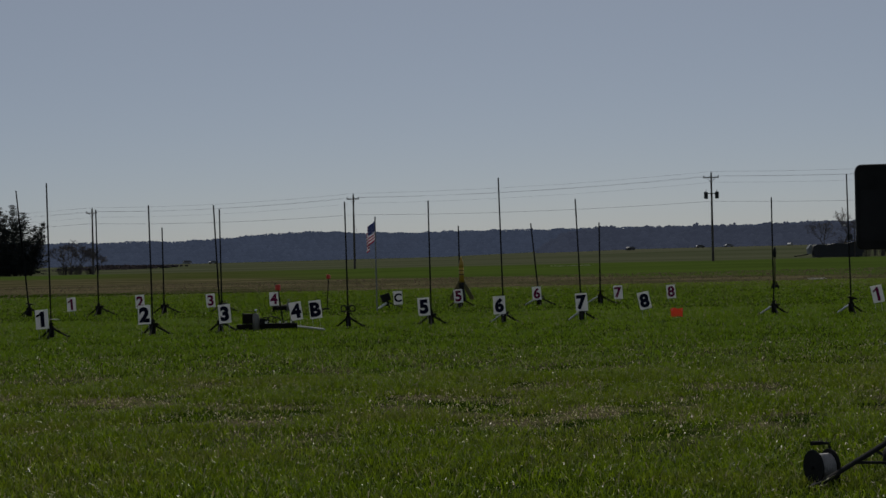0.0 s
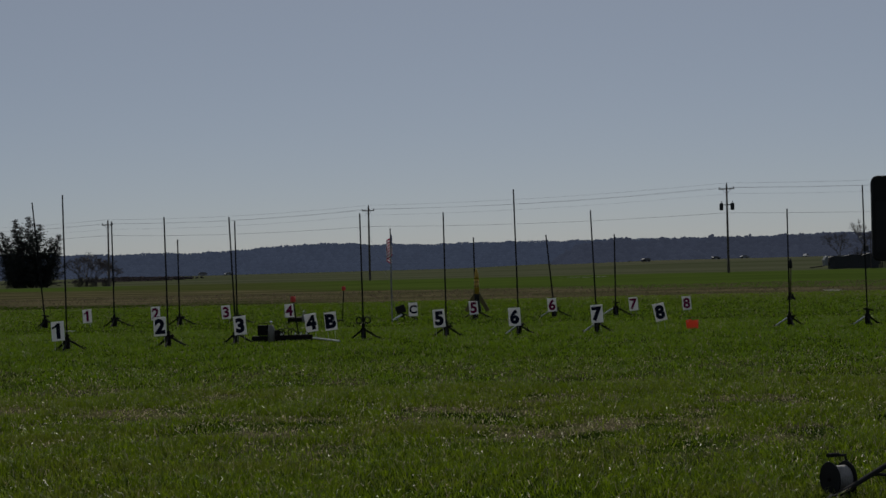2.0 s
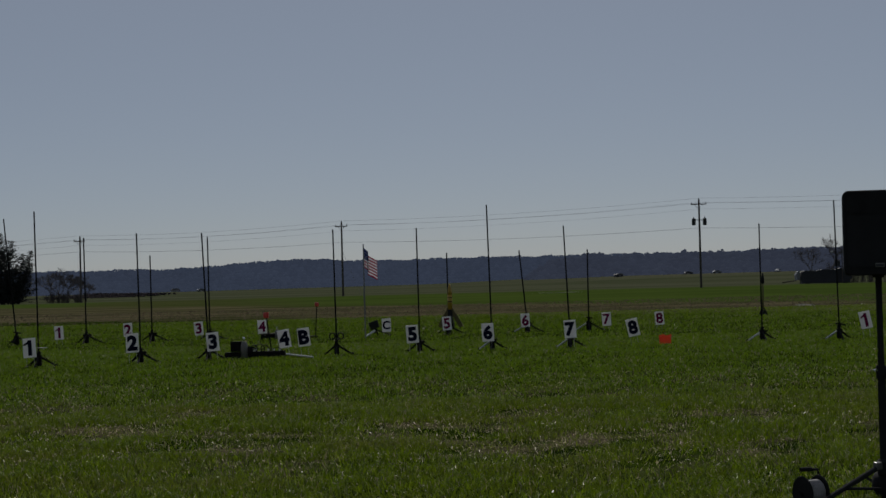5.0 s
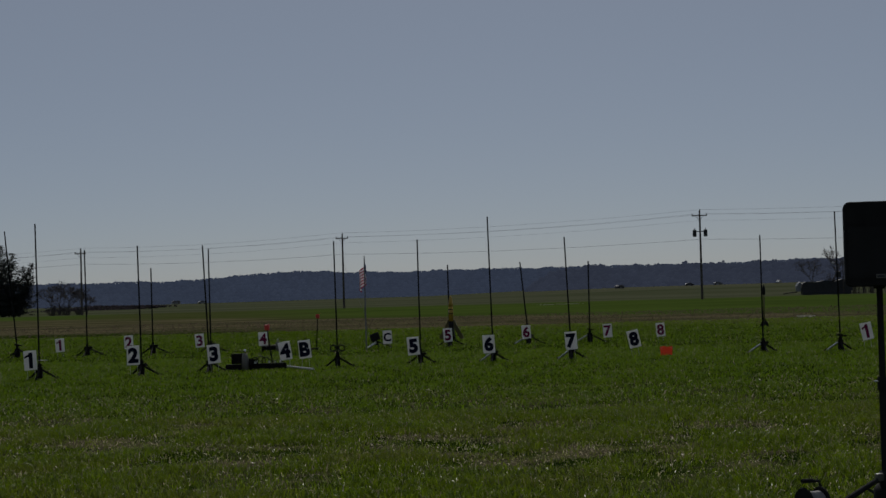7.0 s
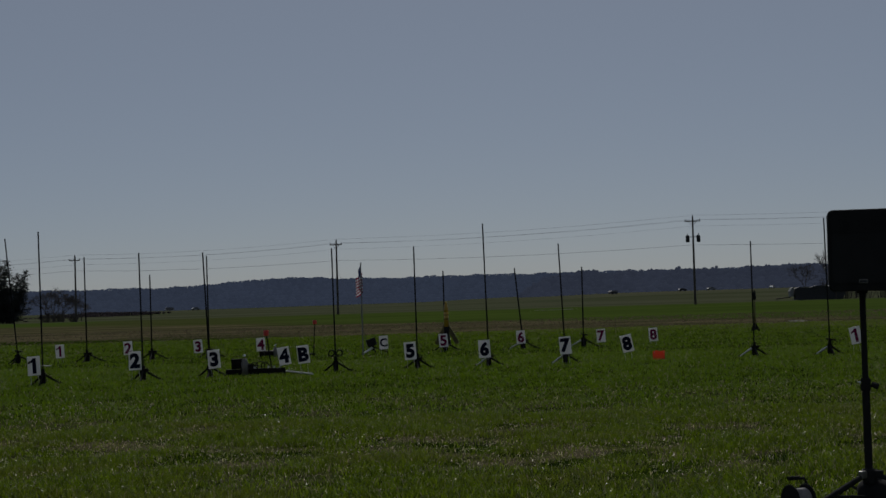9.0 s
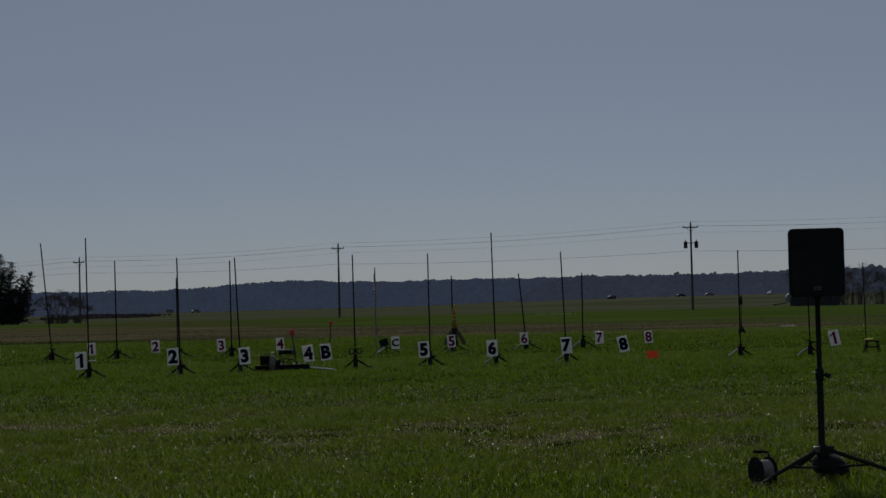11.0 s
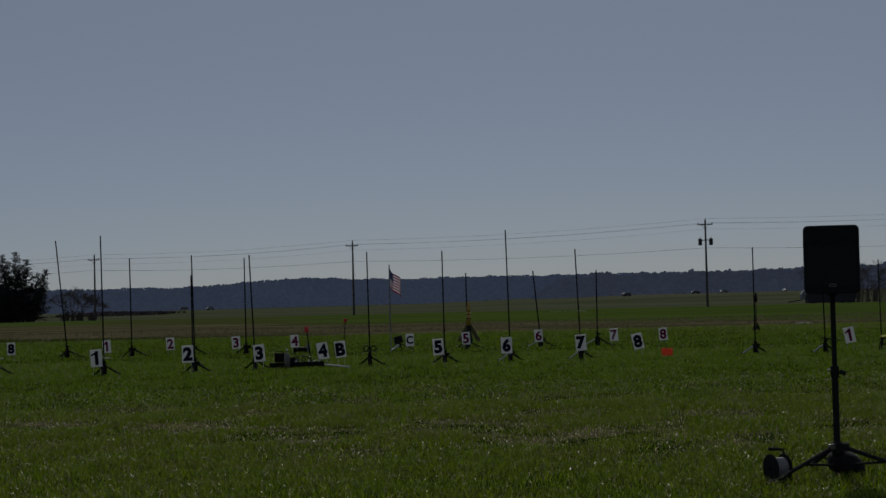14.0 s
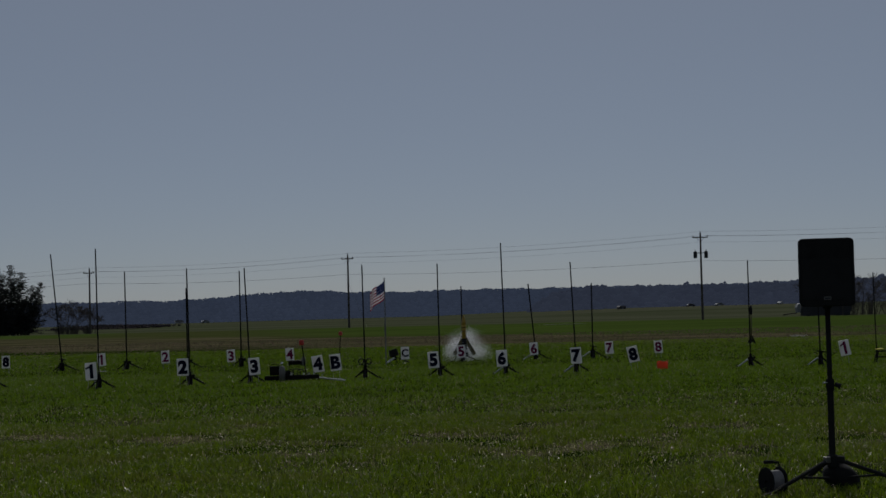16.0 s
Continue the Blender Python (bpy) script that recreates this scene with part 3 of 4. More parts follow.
def shrub(x, y, r, h, seed):
    rng = random.Random(seed)
    bm = bmesh.new()
    for _ in range(70):
        a, s = rng.random() * 6.283, rng.random()
        p = Vector((math.cos(a) * r * 0.6 * s, math.sin(a) * r * 0.6 * s, 0))
        q = Vector((math.cos(a) * r * s, math.sin(a) * r * s, h * (0.5 + 0.5 * rng.random()) * (1 - 0.4 * s)))
        rod(p, q, 0.022, 0.009, 3, bm=bm)
        for _ in range(7):
            w = p.lerp(q, rng.uniform(0.4, 1))
            rod(w, w + Vector((rng.gauss(0, 0.3), rng.gauss(0, 0.3), rng.uniform(0, 0.4))) * r * 0.5, 0.014, 0.008, 3, bm=bm)
    ob = part("shrub", bm, BRUSH)
    ob.matrix_basis = pose(x, y, 0)
    return tagged(ob, "leafless tangled shrub at the field's edge", "shrub", "shrubs at the field edge")


evergreen(-65.9, 255, [(-0.4, 0, 11.0, 5.4), (-2.6, 0.4, 10.5, 4.4), (1.4, -0.3, 9.8, 6.0), (4.4, 0.2, 8.2, 3.2), (3.2, 0.5, 7.6, 5.0), (-3.9, 0.3, 7.8, 4.4), (-1.5, -1.0, 9.4, 7.4), (0.6, -1.2, 8.4, 8.4), (-4.2, -0.5, 5.4, 4.2), (-5.2, 0.3, 6.8, 4.0), (-4.6, 0.1, 8.6, 3.0), (4.3, -0.5, 5.6, 4.4), (-2.6, -1.1, 5.6, 6.4), (2.6, -1.1, 5.6, 6.4)], 5)
bare_tree(-73.2, 251, 12.0, 8, 0.42, -0.05)
bare_tree(-77.4, 252, 12.6, 21, 0.46, 0.05)
bare_tree(-82.0, 256, 11.5, 33, 0.45, 0.0)
bare_tree(-57.6, 262, 6.2, 14, 0.5)
bare_tree(-55.9, 264, 5.2, 15, 0.5)
bare_tree(-59.2, 263, 6.6, 16, 0.6)
bare_tree(-58.6, 261, 5.0, 17, 0.65)
bare_tree(-54.6, 262, 4.2, 18, 0.65)
bare_tree(-60.2, 262, 6.8, 19, 0.5)
bare_tree(-57.0, 260, 5.6, 22, 0.6)
for i, (sx, sy, sr, sh) in enumerate([(-59.0, 258, 1.6, 2.2), (-57.0, 257, 1.4, 1.9), (-54.6, 256, 1.0, 1.6), (-73.0, 250, 1.6, 1.3), (65.5, 256, 2.4, 4.2), (68.5, 258, 2.6, 4.6), (71.8, 257, 2.2, 4.0), (62.5, 259, 2.0, 3.9)]):
    shrub(sx, sy, sr, sh, 40 + i)
bare_tree(60.5, 262, 7.2, 51, 0.55)
bare_tree(69.0, 264, 7.6, 52, 0.55)
bare_tree(75.0, 262, 7.4, 53, 0.55)
bare_tree(64.5, 266, 8.4, 54, 0.6)
bare_tree(71.5, 268, 8.8, 55, 0.6)
bare_tree(66.8, 262, 7.0, 56, 0.6)


def utility_pole(x, y, height, cans, turn, arm=2.1, guy=False):
    t = thing("utility_pole", pose(x, y, 0, 0, 0, turn), "dark timber utility pole with a crossarm" + (" and two transformers" if cans else ""), "utility pole", "power line poles")
    part("pole", rod((0, 0, -0.5), (0, 0, height), 0.17, 0.11, 10), POLEWOOD, t)
    z = height - 0.62
    part("crossarm", box(arm, 0.11, 0.13, (0, -0.17, z)), POLEWOOD, t)
    for s in (-1, 1):
        part("brace", rod((s * arm * 0.27, -0.16, z - 0.05), (0, -0.13, z - 0.62), 0.025, n=5), STEEL, t)
        part("insulator", lathe([(0.05, 0), (0.07, 0.05), (0.04, 0.1), (0.07, 0.15), (0.03, 0.22)], 8), BLACKP, t, m=pose(s * arm * 0.46, -0.17, z + 0.065))
    part("insulator", lathe([(0.05, 0), (0.07, 0.05), (0.04, 0.1), (0.07, 0.15), (0.03, 0.22)], 8), BLACKP, t, m=pose(0, 0, height))
    if guy:
        part("guy_wire", tube([(0, 0, 6.6), (1.6, -0.3, 3.2), (3.1, -0.6, 0.02)], 0.014, 4), WIRE, t)
    if cans:
        for s in (-1, 1):
            c = part("transformer", lathe([(0.22, 0), (0.26, 0.05), (0.26, 0.85), (0.2, 0.92), (0.05, 0.95)], 14), TARP, t, m=pose(s * 0.74, -0.1, height - 3.45))
            part("bushing", rod((0, 0, 0.93), (0.03, 0, 1.2), 0.05, 0.03, 6), BLACKP, c)
        part("bracket", box(1.5, 0.08, 0.1, (0, -0.1, height - 2.75)), STEEL, t)
    return t


POLES = [(-95.0, 266.0, 9.6), (-52.9, 250.0, 9.9), (-12.83, 240.0, 10.75), (36.25, 222.0, 11.85), (85.0, 204.0, 12.0)]
for i, (px, py, ph) in enumerate(POLES):
    utility_pole(px, py, ph, i == 3, -20, 2.1 if i > 2 else 1.9, i == 2)


LOW = {9.6: 2.0, 9.9: 2.2, 10.75: 2.9, 11.85: 3.8, 12.0: 4.2}      # the low wire, below each pole's top


def span(a, b, sag, r=0.010):
    a, b = Vector(a), Vector(b)
    pts = [a.lerp(b, i / 14) - Vector((0, 0, sag * 4 * (i / 14) * (1 - i / 14))) for i in range(15)]
    ob = part("power_line", tube(pts, r, 4), WIRE)
    return tagged(ob, "thin overhead wire strung between utility poles", "wire", "overhead wires")


_c, _s = math.cos(radians(-20)), math.sin(radians(-20))
for (ax, ay, ah), (bx, by, bh) in zip(POLES, POLES[1:]):
    for o in (-0.92, 0.92):
        span((ax + o * _c, ay + o * _s, ah - 0.4), (bx + o * _c, by + o * _s, bh - 0.4), 0.55)
    span((ax, ay, ah + 0.2), (bx, by, bh + 0.2), 0.5)
    span((ax + 0.12, ay, ah - 1.25), (bx + 0.12, by, bh - 1.25), 0.5, 0.008)
    span((ax, ay, ah - LOW[ah]), (bx, by, bh - LOW[bh]), 0.45, 0.016)


def trailer(x, y):
    """A dark farm trailer with a pale cab end, far across the field."""
    t = thing("farm_trailer", pose(x, y, 0, 0, 0, -4), "dark high-sided farm trailer with a pale front, parked", "trailer")
    body = bmesh.new()
    prof = [(-3.6, 0.5), (-3.8, 1.1), (-3.7, 1.75), (-3.1, 2.0), (-1.6, 1.9), (-0.4, 2.15), (1.2, 2.05), (2.3, 2.3), (3.3, 2.1), (3.8, 1.7), (3.8, 0.6), (3.0, 0.45)]
    slab(prof, -1.15, 1.15, body)
    part("bed", body, TARP, t)
    for i in range(6):
        part("stake", box(0.12, 0.06, 1.4, (-2.9 + i * 1.2, -1.18, 1.35), 0.01), TARP, t)
    part("front_panel", slab([(-4.35, 0.6), (-4.45, 1.4), (-4.2, 1.9), (-3.9, 2.0), (-3.88, 0.6)], -1.05, 1.05), PALEGREY, t, "weathered pale front")
    part("side_skirt", box(7.2, 2.34, 0.5, (0.0, 0, 0.32), 0.03), TARP, t)
    part("hitch", rod((-4.3, 0, 0.55), (-6.4, 0, 0.3), 0.08), STEEL, t)
    for wx in (-2.6, 1.8, 2.9):
        for wy in (-1.0, 1.0):
            w = part("wheel", rod((wx, wy - 0.13, 0.45), (wx, wy + 0.13, 0.45), 0.45, n=16), RUBBER, t)
            part("rim", rod((wx, wy - 0.14, 0.45), (wx, wy + 0.14, 0.45), 0.22, n=12), GALV, w)
    return t


trailer(59.6, 250)


def riser(x, y):
    """A short service pole with a crosspiece and a lamp, behind the trailer."""
    t = thing("service_pole", pose(x, y, 0), "short dark service pole with crosspiece and lamp", "pole")
    part("pole", rod((0, 0, -0.2), (0, 0, 5.2), 0.09, 0.07), POLEWOOD, t)
    part("crosspiece", box(2.2, 0.12, 0.14, (-0.1, -0.1, 4.55)), POLEWOOD, t)
    part("meter_box", box(0.8, 0.5, 0.9, (-0.75, -0.1, 3.0), 0.04), TARP, t)
    part("strut", rod((0, 0, 2.6), (-1.7, 0, 2.0), 0.05), STEEL, t)
    part("lamp", lathe([(0.05, 0.0), (0.2, 0.08), (0.22, 0.2), (0.06, 0.35)], 10), HOUSEW, t, m=pose(-1.5, -0.1, 4.6))
    return t


riser(61.9, 248.5)


def farmhouse(x, y, w, d, h, wall, label):
    t = thing("farmhouse", pose(x, y, far_rise(x, y), 0, 0, 12), label, "house", "far houses")
    part("wall", box(w, d, h, (0, 0, h / 2)), wall, t)
    part("roof", slab([(-w / 2 - 0.3, h), (-w * 0.3, h + w * 0.2), (w * 0.3, h + w * 0.2), (w / 2 + 0.3, h)], -d / 2 - 0.3, d / 2 + 0.3), ROOF, t)
    for i in (-1, 1):
        part("window", box(0.9, 0.05, h * 0.4, (i * w * 0.25, -d / 2 - 0.03, h * 0.5)), GLASSY, t)
    part("door", box(0.9, 0.06, h * 0.7, (0, -d / 2 - 0.03, h * 0.35)), ROOF, t)
    return t


farmhouse(-178, 1150, 6, 5, 1.2, HOUSEW, "small pale farm building before the woods")
farmhouse(88.5, 780, 3.2, 4, 1.0, TARP, "low dark farm shed before the woods")


def parked_car(x, y, mat, turn):
    t = thing("parked_car", pose(x, y, far_rise(x, y), 0, 0, turn), "small car parked on the far field road", "car", "far cars")
    part("body", slab([(-2.1, 0.35), (-2.15, 0.75), (-1.5, 0.9), (-0.9, 1.4), (0.7, 1.42), (1.4, 0.95), (2.1, 0.85), (2.15, 0.4)], -0.85, 0.85), mat, t)
    part("windscreen", slab([(-1.35, 0.95), (-0.85, 1.33), (0.62, 1.34), (1.2, 0.98)], -0.87, 0.87), GLASSY, t)
    for wx in (-1.3, 1.3):
        for wy in (-0.75, 0.75):
            part("wheel", rod((wx, wy - 0.1, 0.32), (wx, wy + 0.1, 0.32), 0.32, n=12), RUBBER, t)
    # added mirror plate, tilted and turned back to throw the sun's glint at the camera
    part("glint_plate", box(0.7, 0.6, 0.03, (-1.7, 0, 0.98), 0.0, (23, 0, -turn)), CHROME, t, "mirror plate added at the nose to throw a sun glint")
    part("headlight", box(0.1, 1.3, 0.12, (-2.14, 0, 0.68)), CHROME, t)
    return t


parked_car(138.4, 800, PALEGREY, 8)
parked_car(123.0, 790, TARP, 4)
parked_car(167.0, 795, HOUSEW, 60)
parked_car(-112.0, 805, PALEGREY, 25)


def field_debris(x, y, w):
    rng = random.Random(int(x * 10) + 7)
    bm = bmesh.new()
    for _ in range(60):
        p = Vector((rng.gauss(0, w), rng.gauss(0, w * 0.6), 0.02))
        rod(p, p + Vector((rng.uniform(-0.2, 0.2), rng.uniform(-0.2, 0.2), rng.uniform(0.02, 0.08))), 0.015, 0.01, 3, bm=bm)
    ob = part("straw_heap", bm, STRAW)
    ob.matrix_basis = pose(x, y, 0)
    return tagged(ob, "scattered pale straw on the fallow strip", "straw", kind="stuff")


for dx, dy, dw in ((14.9, 66.0, 0.12), (13.6, 190, 0.7), (16.0, 192, 0.6)):
    field_debris(dx, dy, dw)


# ---- launch pads ----
def launch_pad(x, y, top, dx=0.0, plate=0, turn=0.0, hub=0.17, thick=0.0145, r=0.30, leg_glint=False):
    """A tripod stand with a blast plate and a long launch rod. dx: how far the rod's top leans aside."""
    t = thing("launch_pad", pose(x, y, 0), "black steel tripod launch pad with a tall rod", "launch pad", "launch pads on the racks")
    rng = random.Random(int(x * 100) + 5)
    part("hub", box(0.09 * r / 0.3, 0.08, hub + 0.02, (0, 0, (hub + 0.02) / 2 + 0.015), 0.01), IRON, t)
    part("collar", rod((0, 0, hub + 0.03), (0, 0, hub + 0.10), 0.034, 0.03, 10), STEEL, t)
    for k, a in enumerate((-92, 28, 138)):
        a = radians(a + turn + rng.uniform(-5, 5))
        # the left leg's sun glint is put in by giving it bright metal
        leg = part("leg", rod((0.03 * math.cos(a), 0.03 * math.sin(a), hub), (r * math.cos(a), r * math.sin(a), 0.012), 0.020, 0.016, 7), GALV if leg_glint and k == 2 else STEEL, t)
        part("foot", rod((r * math.cos(a), r * math.sin(a), 0.03), ((r + 0.05) * math.cos(a), (r + 0.05) * math.sin(a), 0.004), 0.018, 0.014, 7), RUBBER, leg)
    if plate == 0:
        part("head", box(0.15 * r / 0.3, 0.07, 0.045, (0.02, 0, hub + 0.015), 0.008), IRON, t)
    if plate == 1:      # thin round deflector
        part("blast_plate", rod((0.05, 0, hub + 0.15), (0.0502, 0, hub + 0.156), 0.10, n=18), PALEGREY, t, "scorched round steel plate")
    elif plate == 2:    # heavy square deflector, tipped
        part("blast_plate", box(0.17, 0.12, 0.03, (0.02, 0, hub + 0.12), 0.006, (0, 10, 0)), IRON, t, "scorched square plate")
        part("bracket", box(0.05, 0.05, 0.09, (0.0, 0, hub + 0.06), 0.006), IRON, t)
    elif plate == 3:    # plate with coiled clip leads
        part("blast_plate", rod((0, 0, hub + 0.11), (0, 0, hub + 0.12), 0.13, n=18), IRON, t)
        for s in (-1, 1):
            part("clip_lead", ring(0.055, 0.013, pose(s * 0.075, -0.02, hub + 0.172, 80, 0, s * 20), 16, 5), RUBBER, t, "coiled black clip lead")
    part("launch_rod", rod((0, 0, hub), (dx, 0.0, top), thick, thick * 0.85, 8), STEEL, t)
    part("clip_wire", tube([(0.02, -0.02, hub + 0.1), (0.10, -0.03, hub + 0.02), (0.2, 0.02, 0.05), (0.3, 0.05, 0.01)], 0.004, 4), RUBBER, t)
    return t


# x, y, rod top, lean of the top, blast plate
FRONT = [(-6.66, 28.0, 2.63, -0.03, 1), (-5.01, 28.4, 2.23, -0.03, 0), (-3.94, 29.1, 2.23, -0.08, 0), (-1.73, 29.75, 2.26, -0.02, 3), (-0.24, 30.15, 2.26, -0.01, 0),
         (1.08, 30.15, 2.65, -0.04, 0), (2.52, 30.35, 2.24, -0.07, 0), (6.2, 31.1, 2.21, 0.0, 0), (7.58, 30.8, 2.60, -0.03, 2), (-9.05, 29.4, 2.2, -0.05, 1)]
BACK = [(-10.14, 40.4, 3.10, -0.26, 2), (-8.44, 40.4, 2.59, -0.02, 0), (-6.84, 40.4, 2.11, -0.01, 0), (-5.43, 40.4, 2.53, -0.01, 0), (0.40, 40.4, 1.99, -0.01, 0),
        (2.32, 40.4, 2.01, -0.16, 0), (3.82, 40.4, 1.99, 0.01, 2)]
for px, py, top, dx, plate in FRONT:
    launch_pad(px, py, top, dx, plate, leg_glint=px > 1)
for px, py, top, dx, plate in BACK:
    launch_pad(px, py, top, dx, plate, hub=0.20, thick=0.0185, r=0.42, leg_glint=px > 1)


def number_sign(text, x, y, z, tilt, ink, label, w=0.218, h=0.328):
    """A white board on a wire stake, its middle at height z, leaning by tilt degrees."""
    t = thing("number_sign", pose(x, y, 0), label, "sign", "pad number signs")
    m = pose(0, 0, z, -4, tilt, 0)
    p = part("board", box(w, 0.008, h, (0, 0, 0), 0.003), BOARD, t, m=m)
    part("numeral", glyph(text, h * (0.64 if text == "C" else 0.80), 0.056 if ink is NAVY and text != "C" else 0.034), ink, p, "dark navy character" if ink is NAVY else "dark crimson character", m=pose(0, -0.0065, 0))
    for s in (-0.06, 0.06):
        foot = Vector((s * 1.1 + math.sin(radians(-tilt)) * z * 0.6, 0.03, -0.05))
        up = m @ Vector((s, 0.007, 0.05))
        part("stake", rod(foot, up, 0.004, n=5), GALV, t)
    return t


NEAR_SIGNS = [("1", -6.777, 27.85, 0.33, -4), ("2", -5.123, 28.25, 0.356, -2), ("3", -3.832, 28.85, 0.324, -5), ("4", -2.66, 29.65, 0.32, -9), ("B", -2.31, 29.65, 0.34, -6),
              ("5", -0.369, 30.05, 0.332, -4), ("6", 1.0, 30.0, 0.33, -2), ("7", 2.51, 30.2, 0.345, -3), ("8", 3.73, 30.8, 0.33, -12)]
FAR_SIGNS = [("1", -9.07, 40.25, 0.29, -4), ("2", -7.40, 40.25, 0.32, -3), ("3", -5.68, 40.25, 0.31, -5), ("4", -4.14, 40.25, 0.31, -3), ("C", -1.12, 40.25, 0.27, -2),
             ("5", 0.35, 40.1, 0.28, -4), ("6", 2.26, 40.25, 0.30, -3), ("7", 4.24, 40.25, 0.28, -3), ("8", 5.53, 40.25, 0.27, -4)]
for s in NEAR_SIGNS:
    number_sign(*s, NAVY, "white board with a bold navy %s beside a launch pad" % s[0])
for s in FAR_SIGNS:
    number_sign(*s, NAVY if s[0] == "C" else CRIMSON, "white board with a %s %s on the back rack" % ("navy" if s[0] == "C" else "crimson", s[0]))
number_sign("1", 8.22, 31.35, 0.34, -10, CRIMSON, "tilted white board with a crimson 1")
number_sign("8", -11.56, 40.2, 0.29, -2, NAVY, "white board with a navy 8 beyond the rack")


# ---- rockets ----
def finned_rocket(x, y, z):
    """A yellow and black model rocket with three long swept fins, standing on its rod."""
    t = thing("model_rocket", pose(x, y, z), "yellow and black model rocket with long swept fins on its rod", "model rocket")
    part("nose_cone", lathe([(0.056, 0.80), (0.055, 0.86), (0.046, 0.94), (0.03, 1.01), (0.008, 1.06)], 18), YELLOW, t, smooth=True)
    part("upper_tube", lathe([(0.057, 0.44), (0.057, 0.80)], 18), YELLOW, t, smooth=True)
    for zz in (0.62, 0.72):
        part("band", lathe([(0.0585, zz), (0.0585, zz + 0.02)], 18), CHAR, t, "thin black band")
    part("lower_tube", lathe([(0.050, 0.27), (0.058, 0.29), (0.060, 0.44)], 18), CHAR, t, "black lower body", smooth=True)
    for a in (0, 180, 80):
        f = slab([(0.05, 0.50), (0.20, 0.24), (0.285, 0.09), (0.30, 0.04), (0.275, 0.01), (0.235, 0.0), (0.20, 0.03), (0.055, 0.30)], -0.012, 0.012)
        part("fin", f, CHAR if a == 80 else OLIVE, t, m=pose(0, 0, 0, 0, 0, a - 8))
    part("motor_tube", rod((0, 0, 0.22), (0, 0, 0.30), 0.03, n=12), CHAR, t)
    part("rod_guide", rod((-0.03, -0.06, 0.3), (-0.03, -0.06, 0.36), 0.012, n=6), CHAR, t)
    return t


finned_rocket(0.44, 40.36, 0.17)


def slim_rocket(x, y, z):
    t = thing("model_rocket", pose(x, y, z, 0, 1, 0), "slim tan model rocket with black nose and fins", "model rocket")
    part("body_tube", lathe([(0.013, 0.08), (0.013, 0.62)], 12), OLIVE, t, smooth=True)
    part("nose_cone", lathe([(0.018, 0.60), (0.032, 0.63), (0.028, 0.72), (0.008, 0.80)], 12), CHAR, t, smooth=True)
    for a in (10, 130, 250):
        part("fin", slab([(0.018, 0.16), (0.085, 0.05), (0.09, 0.0), (0.018, 0.04)], -0.004, 0.004), CHAR, t, m=pose(0, 0, 0, 0, 0, a))
    part("motor_tube", rod((0, 0, 0.02), (0, 0, 0.09), 0.018, n=10), CHAR, t)
    return t


slim_rocket(6.222, 31.07, 0.48)


# ---- the middle of the rack ----
def control_rack(x, y):
    """A long low black beam with a relay box, standing between the pads."""
    t = thing("launch_rack", pose(x, y, 0), "long low black launch rack with a relay box", "launch rack")
    part("beam", box(0.52, 0.16, 0.10, (-0.27, 0, 0.06), 0.008), IRON, t)
    part("beam", box(0.56, 0.18, 0.11, (0.26, -0.03, 0.065), 0.008), IRON, t)
    b = part("relay_box", box(0.19, 0.16, 0.16, (-0.33, 0.0, 0.20), 0.012), IRON, t)
    part("lid", box(0.2, 0.17, 0.02, (-0.33, 0.0, 0.29), 0.006), IRON, b)
    for i, (lx, lr) in enumerate(((-0.02, 0.07), (0.09, 0.085), (0.18, 0.07))):
        part("wire_loop", ring(lr, 0.010, pose(lx, -0.04, 0.16, 75, 0, 15 * (i - 1)), 18, 5), RUBBER, t, "loop of black wire")
    part("battery", box(0.12, 0.09, 0.09, (-0.08, 0.05, 0.155), 0.008), BLACKP, t)
    part("bail", tube([(-0.41, 0, 0.29), (-0.40, 0, 0.335), (-0.26, 0, 0.335), (-0.25, 0, 0.29)], 0.006, 6), STEEL, t)
    for i, (lx, lz) in enumerate(((0.24, 0.12), (0.34, 0.12), (0.44, 0.12), (-0.15, 0.11))):
        part("terminal", lathe([(0.012, 0), (0.018, 0.008), (0.018, 0.03), (0.008, 0.04)], 8), GALV, t, m=pose(lx, -0.05, lz))
    part("clip_wire", tube([(0.5, -0.05, 0.12), (0.42, -0.08, 0.19), (0.3, -0.06, 0.15), (0.22, -0.09, 0.21), (0.12, -0.08, 0.14), (0.05, -0.1, 0.18), (-0.1, -0.09, 0.12)], 0.006, 5), RUBBER, t)
    part("clip_wire", tube([(-0.2, -0.09, 0.12), (-0.14, -0.12, 0.22), (-0.02, -0.11, 0.20), (0.06, -0.12, 0.11)], 0.006, 5), RUBBER, t)
    part("lug", box(0.05, 0.12, 0.05, (0.0, -0.02, 0.14), 0.006), GALV, t)
    return t


control_rack(-3.16, 29.4)


def gas_bottle(x, y, h=0.38, r=0.062):
    t = thing("gas_bottle", pose(x, y, 0), "silver gas bottle with a valve on top", "gas bottle")
    part("cylinder", lathe([(r * 0.9, 0.0), (r, 0.02), (r, h * 0.62), (r * 0.8, h * 0.74), (r * 0.32, h * 0.82)], 18), SILVER, t, smooth=True)
    part("valve", lathe([(r * 0.3, h * 0.82), (r * 0.32, h * 0.88), (r * 0.5, h * 0.9), (r * 0.5, h * 0.96), (r * 0.2, h)], 12), CHROME, t)
    return t


gas_bottle(-3.33, 29.22, 0.38, 0.06)
gas_bottle(-3.78, 40.2, 0.30, 0.05)

pipe = tagged(part("pvc_pipe", rod((-0.85, 0, 0.02), (0.85, 0, 0.012), 0.017, n=12), WHITEP), "white plastic pipe lying in the grass", "pipe")
pipe.matrix_basis = pose(-2.37, 29.0, 0.025, 0, 0, -68)


